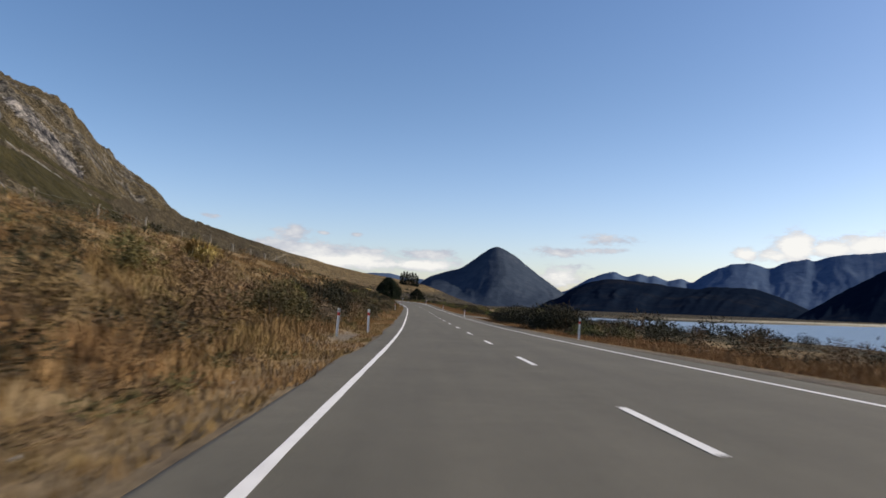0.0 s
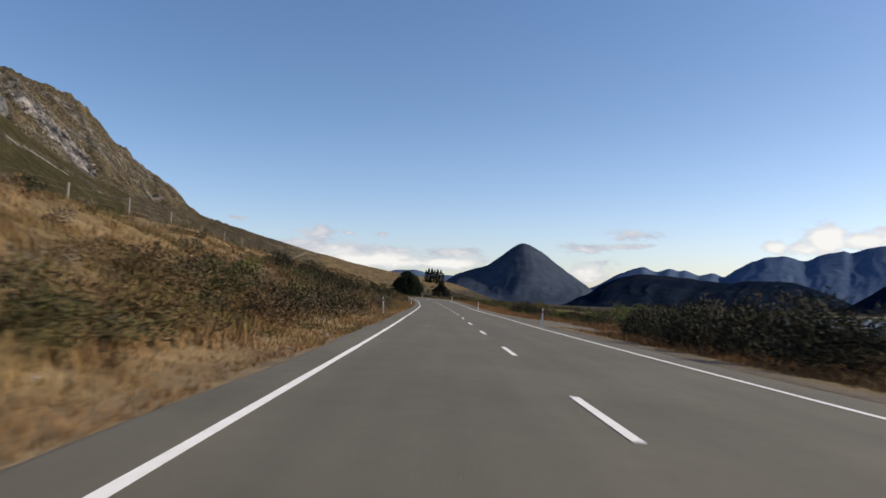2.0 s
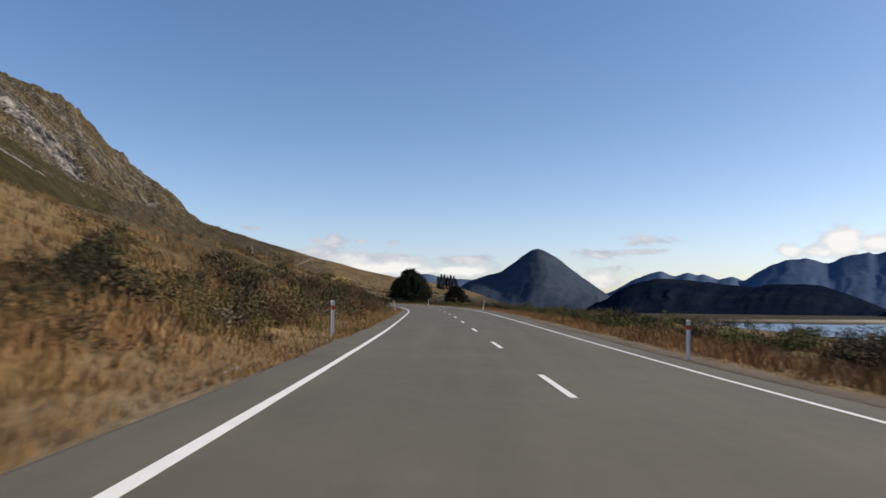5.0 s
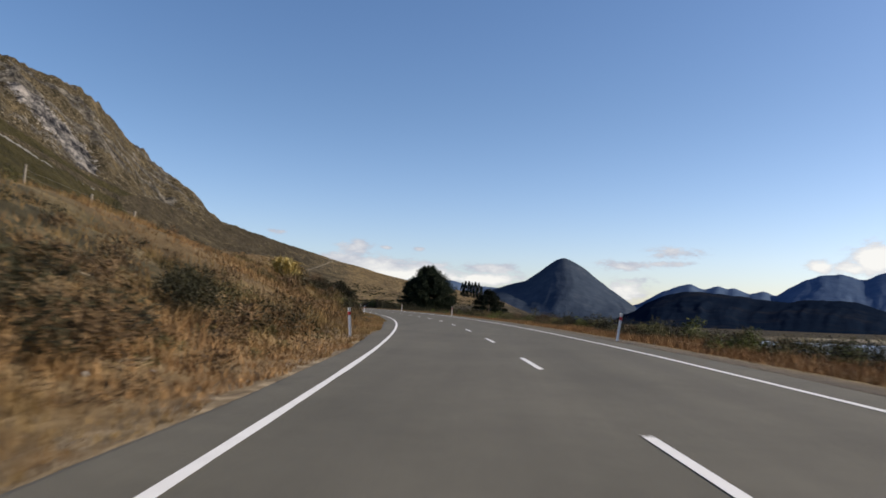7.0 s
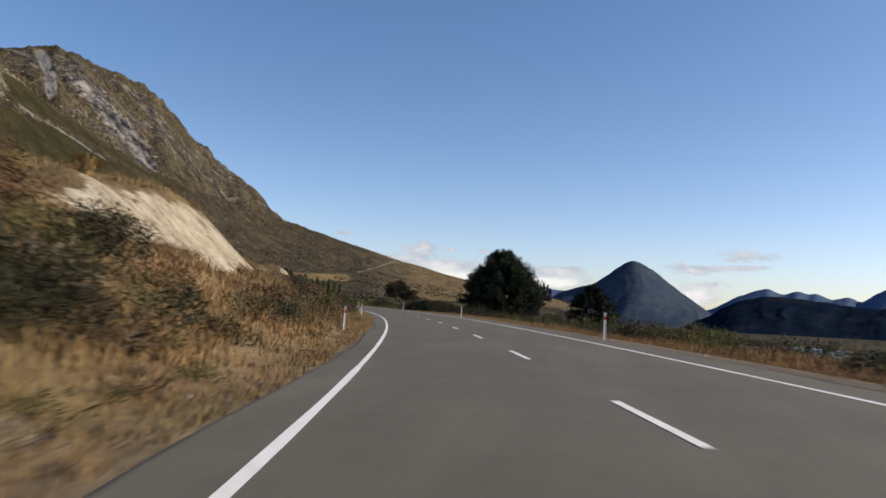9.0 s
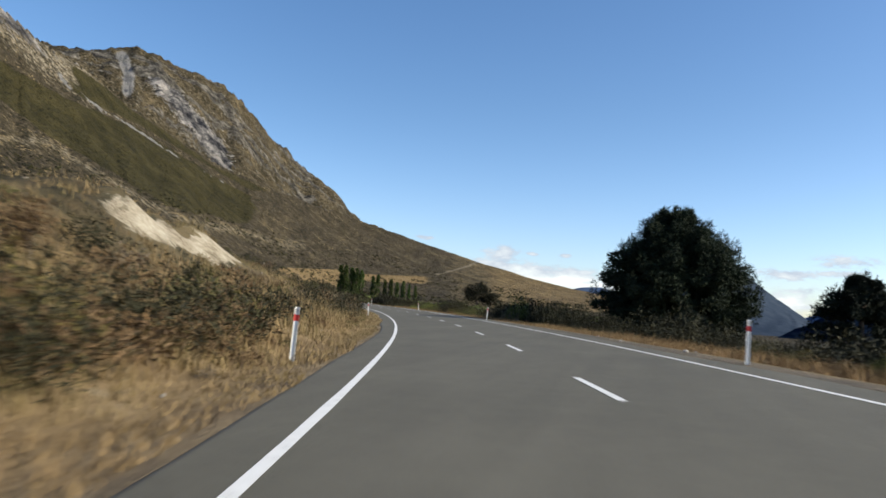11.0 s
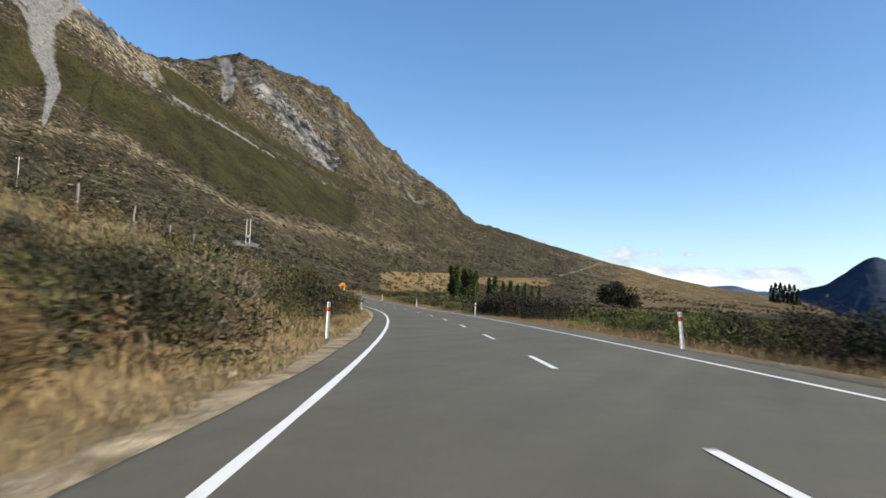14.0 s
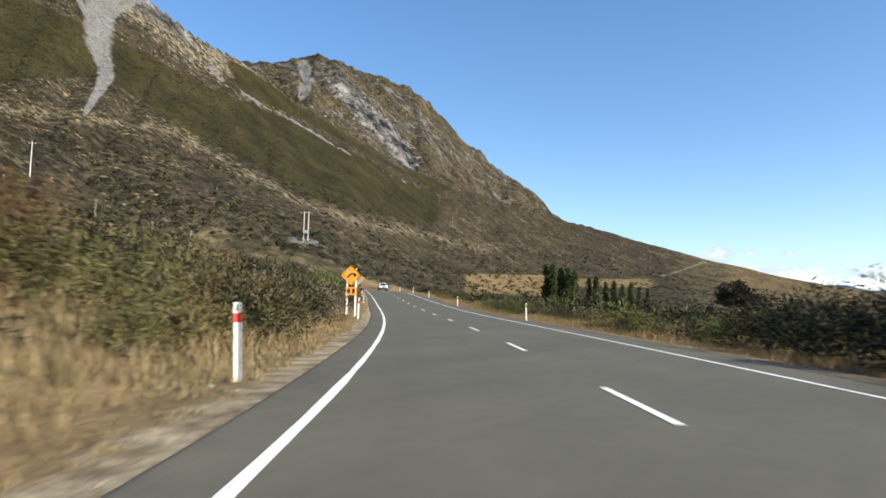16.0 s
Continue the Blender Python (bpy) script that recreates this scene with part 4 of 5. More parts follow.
# ---------------- plants ----------------


def leaf_cloud(rng, centres, radii, per, size, droop=0.0, long=1.7, squash=0.85, width=0.5):
    """Small leaf blades set over clumps: triangles, each with its own turn."""
    V = []
    for c, r in zip(centres, radii):
        n = max(4, int(per * r * r))
        v = rng.normal(size=(n, 3))
        v /= np.linalg.norm(v, axis=1)[:, None]
        p = c + v * r * np.array([1, 1, squash]) * (0.55 + 0.5 * rng.random((n, 1)))
        out = v + rng.normal(size=(n, 3)) * 0.7 + np.array([0, 0, 0.35 - droop])
        out /= np.linalg.norm(out, axis=1)[:, None]
        side = np.cross(out, rng.normal(size=(n, 3)))
        side /= np.linalg.norm(side, axis=1)[:, None] + 1e-9
        s = size * (0.6 + 0.8 * rng.random((n, 1)))
        V.append(np.stack([p - side * s * width, p + side * s * width, p + out * s * long], 1))
    V = np.concatenate(V).reshape(-1, 3)
    return V, np.arange(len(V)).reshape(-1, 3)


def shrub_geometry(seed, wide=1.0, tall=1.0, clumps=12, per=640, size=0.058, spiky=False):
    rng = np.random.default_rng(seed)
    cs, rs = [], []
    for _ in range(clumps):
        a, q = rng.random() * 2 * math.pi, math.sqrt(rng.random()) * 0.62
        h = (0.28 + 0.55 * rng.random()) * (1 - 0.55 * q)
        cs.append((q * math.cos(a) * wide, q * math.sin(a) * wide, h * tall))
        rs.append(0.22 + 0.2 * rng.random())
    return leaf_cloud(rng, np.array(cs), rs, per, size, long=3.2 if spiky else 2.2, width=0.32), cs


SHRUBS = {}


def shrub_mesh(key, seed, **kw):
    (v, f), cs = shrub_geometry(seed, **kw)
    stems = []
    for c in cs[:4]:
        bm = bmesh.new()
        tube(bm, [(c[0] * 0.12, c[1] * 0.12, -0.08), (c[0] * 0.5, c[1] * 0.5, c[2] * 0.45), c], [0.028, 0.018, 0.006], 4)
        sm = bpy.data.meshes.new("stem")
        bm.to_mesh(sm)
        bm.free()
        sm.materials.append(STEM)
        stems.append(sm)
    SHRUBS[key] = (v, f, stems)


for i in range(4):
    shrub_mesh(("round", i), 20 + i, tall=1.0)
    shrub_mesh(("low", i), 40 + i, wide=1.25, tall=0.65, clumps=10)
    shrub_mesh(("spiky", i), 60 + i, tall=1.15, spiky=True, size=0.042, per=520)
    shrub_mesh(("tall", i), 80 + i, wide=0.75, tall=1.6, clumps=12)
    shrub_mesh(("big", i), 100 + i, tall=1.05, clumps=24, per=1500, size=0.034)

KINDS = {
    "dark": (LEAF_DARK, "dense dark green matted shrub on the roadside bank"),
    "brown": (LEAF_BROWN, "dry brown twiggy shrub on the roadside bank"),
    "olive": (LEAF_OLIVE, "olive green bushy shrub among dry grass"),
    "yellow": (LEAF_YELLOW, "yellow-green broom bush among dry grass"),
    "rust": (LEAF_RUST, "rusty red-brown shrub on the roadside bank"),
    "grey": (LEAF_GREY, "bare grey twiggy shrub among dry grass"),
    "green": (LEAF_GREEN, "fresh green leafy bush beside the road"),
}
_made = {}


def shrub(kind, key, x, y, z, size, turn, tilt=0.0):
    """A shrub as a thing of its own: foliage and stems."""
    m = pose(x, y, z, tilt, tilt * 0.6, turn) @ Matrix.Diagonal((size, size, size, 1))
    if (kind, key) not in _made:
        v, f, sm = SHRUBS[key]
        ob = thing("shrub", KINDS[kind][1], "shrub", "roadside shrubs")
        me = mesh_np("foliage", v, f)
        part("foliage", me, KINDS[kind][0], ob)
        for stem in sm:
            part("stem", stem, STEM, ob)
        _made[kind, key] = ob
        ob.matrix_basis = m
        return ob
    src = _made[kind, key]
    ob = copy_thing(src, m)
    ob.matrix_basis = m
    return ob


class Stuff:
    """Many plants joined into one mesh."""

    def __init__(self):
        self.v, self.f, self.n = [], [], 0

    def add(self, v, f, x, y, z, size, turn):
        c, s = math.cos(turn), math.sin(turn)
        w = v @ np.array([[c, s, 0], [-s, c, 0], [0, 0, 1]]) * size + (x, y, z)
        self.v.append(w)
        self.f.append(f + self.n)
        self.n += len(w)

    def done(self, name, label, category, material):
        if self.n:
            me = mesh_np(name, np.concatenate(self.v), np.concatenate(self.f))
            me.materials.append(material)
            tagged(new(name, me), label, category, kind="stuff")


LAYBY = (101, 131)
# how thickly shrubs stand low and high on the left bank, and how big
LOW_S = [0, 28, 36, 52, 60, 80, 115, 125, 148, 160, 185, 225, 234, 256, 264, 300, 330, 346, 372, 388, 398, 425, 440, 560]
LOW_COVER = [0.45, 0.5, 0.75, 0.85, 0.75, 0.9, 1.1, 0.4, 0.4, 0.75, 0.9, 0.8, 0.35, 0.4, 0.95, 1.0, 1.0, 0.5, 0.5, 0.7, 1.05, 1.05, 1.1, 0.9]
HIGH_COVER = [0.3, 0.3, 0.35, 0.4, 0.5, 0.7, 0.95, 0.2, 0.2, 0.5, 0.95, 0.75, 0.3, 0.3, 0.5, 0.55, 0.6, 0.4, 0.45, 0.65, 0.7, 0.7, 0.65, 0.5]
LOW_SIZE = [1.0, 1.05, 1.15, 1.05, 0.85, 0.9, 0.9, 0.75, 0.7, 0.8, 0.85, 0.85, 0.75, 0.75, 0.72, 0.72, 0.85, 0.8, 0.9, 1.1, 1.1, 1.2, 1.35, 1.2]


def scatter_shrubs():
    rng = np.random.default_rng(11)
    heaps = {k: Stuff() for k in KINDS}
    light = {}
    for k, (v, f, _) in SHRUBS.items():
        for share, grow in ((0.5, 1.15), (0.18, 1.7)):
            t = v.reshape(-1, 3, 3)[rng.random(len(f)) < share * (0.45 if k[0] == "big" else 1)]
            c = t.mean(1, keepdims=True)
            light[k, share] = ((c + (t - c) * grow).reshape(-1, 3), np.arange(len(t) * 3).reshape(-1, 3))
    near = 0

    def place(kind, shape, s, d, size, single):
        nonlocal near
        x, y, z = height(s, d)
        key = ("big" if size > 1.05 else shape, int(rng.integers(4)))
        turn = rng.random() * 360
        if single and near < 165:
            near += 1
            shrub(kind, key, x, y, z - 0.05 * size, size, turn, float(rng.normal() * 4))
        else:
            v, f = light[key, 0.18 if d > 11 or d < -14 or size < 0.45 else 0.5]
            heaps[kind].add(v, f, x, y, z - 0.05 * size, size, radians(turn))

    # left bank: thick low on it, thinning to grass above
    for _ in range(5000):
        s, d = rng.uniform(-5, 560), 6.1 + 24 * rng.random() ** 1.8
        dens = 0.68 * fbm(s / 13.0 + 3, d / 5.0 + 5, 3) + 0.32 * rng.random()
        low, high = np.interp(s, LOW_S, LOW_COVER), np.interp(s, LOW_S, HIGH_COVER)
        cover = low + (high - low) * float(sstep(d, 9.2, 12.0))
        thr = 0.62 - 0.36 * cover + 0.1 * (d < 6.7)
        if dens < thr or (cut_mask(np.array([s]), np.array([d]))[0] > 0.2 and rng.random() < 0.93) or any(abs(s - q) < w and d < 8.0 for q, w in ((22, 6), (108, 2), (228, 2), (376, 1.5), (423, 1.5), (466, 1.5), (496, 4))):
            continue
        q = rng.random()
        if 195 < s < 245:
            q *= 0.72
        if s > 390:
            q = 0.16 + q * 0.84 if q < 0.85 else q
        kind = "dark" if q < 0.27 else "brown" if q < 0.66 else "olive" if q < 0.86 else "grey" if q < 0.93 else "rust" if q < 0.952 else "yellow"
        if s > 345:
            q = rng.random()
            kind = "dark" if q < 0.3 else "olive" if q < 0.56 else "grey" if q < 0.76 else "brown" if q < 0.95 else "yellow"
        shape = ("round", "low", "spiky", "tall")[int(rng.choice(4, p=[0.45, 0.3, 0.13, 0.12]))]
        size = (0.5 + 0.95 * rng.random() ** 1.6) * (1.2 if kind == "dark" else 1.0) if d < 10.5 else 0.25 + 0.7 * rng.random() ** 2
        if d > 8.4 and (270 < s < 304 or 336 < s < 366):
            size *= 0.5
        place(kind, shape, s, d, size * float(np.interp(s, LOW_S, LOW_SIZE)), d < 12 and rng.random() < 0.11)
    # low cushions along the foot of the bank
    for _ in range(1500):
        s, d = rng.uniform(-5, 540), 5.2 + 2.6 * rng.random()
        if fbm(s / 6.0 + 9, d / 3.0, 2) < 0.42:
            continue
        q = rng.random()
        place("brown" if q < 0.45 else "olive" if q < 0.8 else "grey", "low", s, d, rng.uniform(0.2, 0.5), False)
    # the lake side
    for _ in range(2700):
        s, u = rng.uniform(-5, 600), 7.2 + 45 * rng.random() ** 1.6
        dens = fbm(s / 18.0 + 50, u / 12.0 + 5, 3)
        thr = 0.44 + 0.12 * (u < 9.5) + 0.12 * (u > 30)
        tall = 1.0
        if 54 < s < 99:
            thr, tall = 0.42 + 0.06 * (u < 7.8), 0.55 if 61 < s < 72 else 1.7
        if 40 < s < 54:
            thr = 0.5
        if LAYBY[0] < s < LAYBY[1]:
            thr, tall = (2.0 if u < 10.5 else 0.5), 0.7
        if 131 < s < 340:
            thr, tall = 0.42 + 0.5 * (u < 9.0) + 0.08 * (u < 11) + 0.1 * (u > 26), 0.85
        if s > 345:
            thr, tall = (0.38 + 0.3 * (u < 8.4) if s < 394 else 0.62 if s < 411 else 0.52 if s < 466 else 0.44) + 0.08 * (u < 8.5), (1.12 if s < 394 else 0.85)
        if dens < thr:
            continue
        q = rng.random()
        # near-black leaves on these two stretches stand in for shade on the shrubs
        if 54 < s < 99:
            kind = "dark" if q < 0.82 else "brown"
        elif 345 < s < 400:
            kind = "dark" if q < 0.93 else "olive"
        elif s > 400:
            kind = "dark" if q < 0.38 else "olive" if q < 0.6 else "green" if q < 0.72 else "brown" if q < 0.9 else "yellow"
        else:
            kind = "dark" if q < 0.58 else "olive" if q < 0.7 else "brown" if q < 0.86 else "yellow" if q < 0.94 and s > 125 else "green"
        shape = ("round", "low", "spiky", "tall")[int(rng.choice(4, p=[0.45, 0.3, 0.1, 0.15]))]
        place(kind, shape, s, -u, rng.uniform(0.6, 1.5) * tall * (0.7 + 0.7 * float(vnoise(s / 6.0, 21.0))), u < 18 and rng.random() < 0.3)
    # mixed bushes behind the strip of rusty grass
    for _ in range(900):
        s, u = rng.uniform(132, 345), 9.2 + 8 * rng.random() ** 1.4
        if fbm(s / 7.0 + 31, u / 5.0, 3) < 0.47 + 0.03 * (s > 190):
            continue
        q = rng.random()
        kind = "dark" if q < 0.4 else "olive" if q < 0.62 else "green" if q < 0.8 else "yellow" if q < 0.9 else "brown"
        place(kind, ("round", "low", "tall")[int(rng.choice(3, p=[0.5, 0.3, 0.2]))], s, -u, rng.uniform(0.5, 1.0) * (0.7 + 0.5 * float(vnoise(s / 9.0, 3.0))), False)
    for k, h in heaps.items():
        h.done("scrub", {"dark": "dark green scrub spread over the bank and lake slope", "brown": "dry brown scrub spread over the bank", "olive": "olive scrub spread over bank and verge",
                         "yellow": "scattered yellow-green broom", "rust": "rusty brown scrub on the bank", "grey": "grey twiggy scrub on the bank", "green": "fresh green bushes along the lake side"}[k], "scrub", KINDS[k][0])


scatter_shrubs()


def one_shrub(kind, shape, s, d, size, label="", turn=30):
    x, y, z = height(s, d)
    ob = shrub(kind, ("big" if size > 1.25 and shape != "tall" else shape, 1), x, y, z - 0.06, size, turn)
    if label:
        tagged(ob, label)


one_shrub("green", "round", 92.5, 10.2, 1.24, "bright green rounded bush on the bank")
one_shrub("yellow", "round", 281, 14.4, 1.0, "yellow-green rounded bush above the clay cutting")
for _s, _d, _z, _k in ((264, 8.6, 1.2, "brown"), (267, 9.6, 1.5, "dark"), (270, 8.4, 1.3, "olive"), (272, 10.0, 1.6, "brown"), (274.5, 9.0, 1.4, "dark"), (277, 9.6, 1.1, "brown"), (268, 11.6, 1.3, "brown"), (273, 12.0, 1.4, "dark"), (264, 12.5, 1.2, "rust")):
    one_shrub(_k, "round", _s, _d, _z, "", _s * 23)
one_shrub("dark", "round", 56, -8.6, 2.3, "large dark rounded shrub beside the verge")
one_shrub("green", "tall", 380.5, -8.2, 1.75, "light green leafy sapling beside the verge")
for _s, _u, _z in ((57.5, 8.0, 2.4), (59.8, 7.6, 2.4), (75, 9.0, 2.1), (78, 8.1, 2.2), (82, 8.8, 2.4), (86, 8.0, 2.1), (90, 9.0, 2.2), (94, 8.4, 1.9), (98, 9.4, 1.7), (374, 9.7, 2.2), (377, 9.8, 2.3), (380, 11.4, 2.4), (382.5, 9.4, 2.3), (384.5, 9.8, 2.5), (388, 9.0, 2.3), (391, 10.8, 2.4), (393, 9.2, 2.3), (396.5, 9.4, 1.7), (401, 10.4, 1.0), (409, 10.5, 1.3), (414, 9.4, 1.8), (419, 9.0, 2.1), (424, 9.6, 2.0), (430, 9.2, 1.6), (371, 10.2, 2.1), (368, 11.4, 1.7), (460, 10.2, 1.2), (464.5, 9.8, 1.7), (468, 9.0, 2.6), (472, 8.8, 2.7), (476, 9.2, 2.6), (480, 9.6, 2.4), (468, 12.2, 2.3), (476, 12.0, 2.6), (484, 10.2, 2.0)):
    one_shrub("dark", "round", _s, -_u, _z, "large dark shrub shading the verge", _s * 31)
one_shrub("olive", "low", 24.5, 7.4, 1.5, "large olive-green shrub above the verge")
one_shrub("yellow", "round", 33.5, 8.8, 1.35, "large yellow-tipped bush above the verge")
one_shrub("brown", "round", 31, 8.6, 1.3, "large dry brown shrub above the verge")
for _s, _d, _z in ((38, 7.4, 1.8), (41, 7.8, 1.9), (44.5, 7.6, 1.9), (48.5, 8.4, 1.6), (36.5, 9.0, 1.7), (113, 9.2, 1.5), (116, 11.2, 1.7), (118.5, 9.0, 1.5), (120.5, 12.2, 1.7), (116.5, 14.0, 1.7), (122, 10.4, 1.4), (111.5, 12.8, 1.5)):
    one_shrub("dark", "round", _s, _d, _z, "large dark shrub above the verge", _s * 19)
for _s, _d, _z, _k in ((132.5, 8.2, 1.0, "olive"), (139, 11.6, 1.2, "dark"), (139.5, 9.6, 1.2, "dark"), (141.5, 10.4, 1.1, "brown"), (136, 7.2, 0.9, "olive"), (156, 12.6, 0.9, "dark"), (149, 9.4, 1.0, "dark"), (148.5, 7.4, 1.3, "dark"), (151, 8.2, 1.2, "dark"), (154, 7.2, 1.0, "brown"), (160, 7.8, 1.2, "dark"), (163, 9.6, 1.1, "dark"),
                       (166.5, 7.0, 0.9, "dark"), (170, 11.8, 1.0, "olive"), (172, 8.6, 1.3, "dark"), (177, 10.6, 1.2, "dark"), (180, 7.6, 1.0, "brown"), (184, 6.9, 1.3, "dark"), (187, 8.4, 1.4, "dark"), (130, 15.5, 0.8, "dark"), (136, 17, 0.7, "dark"), (146, 15, 0.8, "rust"), (143, 18, 0.7, "dark")):
    one_shrub(_k, "round", _s, _d, _z, "", _s * 37)
for _s, _u, _z in ((433, 9.6, 1.2), (437, 10.8, 1.5), (441, 9.4, 1.3), (445, 11.0, 1.6), (450, 9.8, 1.2)):
    one_shrub("green", "low", _s, -_u, _z, "low fresh green bush beside the verge", _s * 17)
for _s, _u, _z, _k in ((105, 11.4, 2.1, "dark"), (107.5, 13.4, 1.8, "brown"), (103.5, 14.6, 2.5, "dark"), (104, 17, 2.8, "dark"), (111, 14.5, 1.3, "olive"), (119, 16.4, 2.4, "dark"), (121.5, 17.2, 2.2, "dark"), (123.5, 16, 1.9, "dark"), (126, 15.2, 1.3, "green"), (128, 13.6, 1.1, "dark"), (130.5, 12.9, 1.1, "dark"),
                       (133, 13.6, 1.5, "green"), (136, 12.8, 1.0, "dark"), (138, 12.9, 1.3, "olive"), (140.5, 12.3, 1.0, "dark"), (143, 12.4, 1.3, "green"), (146, 13.2, 1.3, "green"), (149, 12.2, 0.9, "dark"), (147.5, 20, 2.4, "green"), (151, 23.5, 2.5, "green"), (143.5, 17.5, 1.3, "dark"), (155, 29, 2.4, "olive"),
                       (152.5, 12, 1.1, "dark"), (155.5, 11, 1.4, "dark"), (158, 10.4, 1.9, "olive"), (161, 10.7, 2.0, "dark"), (160, 12.4, 2.1, "yellow"), (164, 10.3, 1.8, "brown"), (167.5, 10.8, 1.3, "dark"), (172, 11.2, 1.2, "green"), (177, 10.8, 1.1, "green")):
    one_shrub(_k, "round", _s, -_u, _z, "", _s * 29)
for _s, _u in ((383.5, 8.0), (386.5, 8.3), (391.5, 7.9)):
    one_shrub("grey", "tall", _s, -_u, 0.95, "bare grey twiggy shrub below the conifer", _s * 13)
one_shrub("green", "round", 508, 7.4, 2.2, "fresh green bush behind the warning sign")


def flax(x, y, z, size, turn):
    """A clump of long arching blades."""
    rng = np.random.default_rng(int(turn * 7) + 3)
    n = 260
    a, lean, h = rng.random(n) * 2 * np.pi, 0.15 + 0.9 * rng.random(n), 0.6 + 0.6 * rng.random(n)
    ux, uy = np.cos(a), np.sin(a)
    b = np.stack([ux * 0.12, uy * 0.12, 0 * a], -1)
    w = np.stack([-uy, ux, 0 * a], -1) * 0.03
    m = b + np.stack([ux * lean * 0.35, uy * lean * 0.35, h * 0.7], -1)
    t = b + np.stack([ux * lean, uy * lean, h * (1 - 0.45 * lean)], -1)
    v = np.stack([b - w, b + w, m + w, m - w, t], 1).reshape(-1, 3) * size
    k = np.arange(n)[:, None] * 5
    f = np.r_[k + [0, 1, 2], k + [0, 2, 3], k + [3, 2, 4]]
    ob = thing("flax_bush", "golden arching flax clump on the bank", "flax", "flax clumps")
    part("foliage", mesh_np("foliage", v, f), FLAX, ob)
    ob.matrix_basis = pose(x, y, z, 0, 0, turn)


for s, d, q in ((35, 12.6, 1.3), (38, 14, 1.2), (257, 11.2, 1.6), (260, 12.0, 1.7), (263, 11.2, 1.2), (287, 14.6, 0.9)):
    flax(*height(s, d), q, s * 13.0)


def grass(name, label, material, n, sampler, seed, width=1.0):
    """Dry grass blades standing on the ground: one triangle a blade."""
    rng = np.random.default_rng(seed)
    s, d, h = sampler(rng, n)
    x, y = road_xy(s, d)
    z = terrain(x, y, s, d) - 0.05
    p = np.stack([x, y, z], -1)
    a, lean = rng.random(len(s)) * 2 * np.pi, rng.normal(size=(len(s), 2)) * 0.3
    w = np.stack([np.cos(a), np.sin(a), 0 * a], -1) * width * (0.009 + 0.014 * rng.random(len(s)))[:, None] * (0.7 + h)[:, None]
    tip = p + np.stack([lean[:, 0] * h, lean[:, 1] * h, h * (0.75 + 0.4 * rng.random(len(s)))], -1)
    v = np.stack([p - w, p + w, tip], 1).reshape(-1, 3)
    me = mesh_np(name, v, np.arange(len(v)).reshape(-1, 3))
    me.materials.append(material)
    tagged(new(name, me), label, "grass", kind="stuff")


def tufted(rng, n, s0, s1, d0, d1, power, per=14):
    """Blades gathered in tufts."""
    m = n // per
    s, d = rng.uniform(s0, s1, m), d0 + (d1 - d0) * rng.random(m) ** power
    s, d = np.repeat(s, per) + rng.normal(size=m * per) * 0.2, np.repeat(d, per) + rng.normal(size=m * per) * 0.2
    return s, d


def left_grass(rng, n):
    s, d = tufted(rng, n, -2, 560, 3.95, 20, 2.3)
    keep = (d > 3.96 + 0.4 * vnoise(s / 1.5, 1.5) + 0.3 * sstep(s, 375, 400)) & (cut_mask(s, d) < 0.15) & ~((np.abs(s - 27.5) < 4) & (d > 4.9) & (d < 6.2) & (vnoise(s, d) > 0.3))
    for q in (108, 228, 376, 422, 466):
        keep &= ~((np.abs(s - q) < 1.8) & (d < 5.2) & (vnoise(s * 2, d * 2) > 0.45))
    keep &= ~((rng.random(len(s)) < 0.6) & (d > 7.5) & (((s > 175) & (s < 235)) | (s > 330)))
    s, d = s[keep], d[keep]
    return s, d, (0.15 + 0.42 * sstep(d, 4.6, 6.8) - 0.2 * sstep(d, 8, 12)) * (0.45 + 0.8 * fbm(s / 5.0, d / 3.0, 3)) * (0.7 + 0.5 * rng.random(len(s)))


def right_grass(rng, n):
    s, u = tufted(rng, n, -2, 600, 4.9, 16, 1.9)
    keep = (u > 5.2 + 0.6 * vnoise(s / 2.0, 7.5)) & ~((s > 104) & (s < 130) & (u < 9.3 + 1.5 * vnoise(s / 3.0, 2.2)))
    s, u = s[keep], u[keep]
    return s, -u, (0.1 + 0.34 * sstep(u, 5.3, 7.5)) * (0.5 + 0.8 * fbm(s / 5.0, u / 3.0, 3)) * (0.7 + 0.5 * rng.random(len(s)))


def bank_tussock(rng, n):
    """Fountains of dry blades standing between the shrubs."""
    per = 34
    m = n // per
    s, d = rng.uniform(-2, 560, m), 5.8 + 13 * rng.random(m) ** 1.25
    keep = (fbm(s / 9.0 + 70, d / 4.0, 3) > 0.4 + 0.1 * sstep(s, 170, 195) * sstep(-s, -245, -230)) & (cut_mask(s, d) < 0.12)
    s, d = s[keep], d[keep]
    h = (0.25 + 0.36 * rng.random(len(s)) ** 1.6) * (1 - 0.35 * sstep(d, 10, 18))
    spread = rng.normal(size=(2, len(s) * per)) * 0.11
    return np.repeat(s, per) + spread[0], np.repeat(d, per) + spread[1], np.repeat(h, per) * (0.6 + 0.5 * rng.random(len(s) * per))


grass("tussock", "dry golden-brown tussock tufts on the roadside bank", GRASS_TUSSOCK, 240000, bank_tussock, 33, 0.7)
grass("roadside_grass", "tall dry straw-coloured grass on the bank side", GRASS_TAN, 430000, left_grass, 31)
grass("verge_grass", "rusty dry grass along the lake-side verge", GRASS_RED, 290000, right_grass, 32)


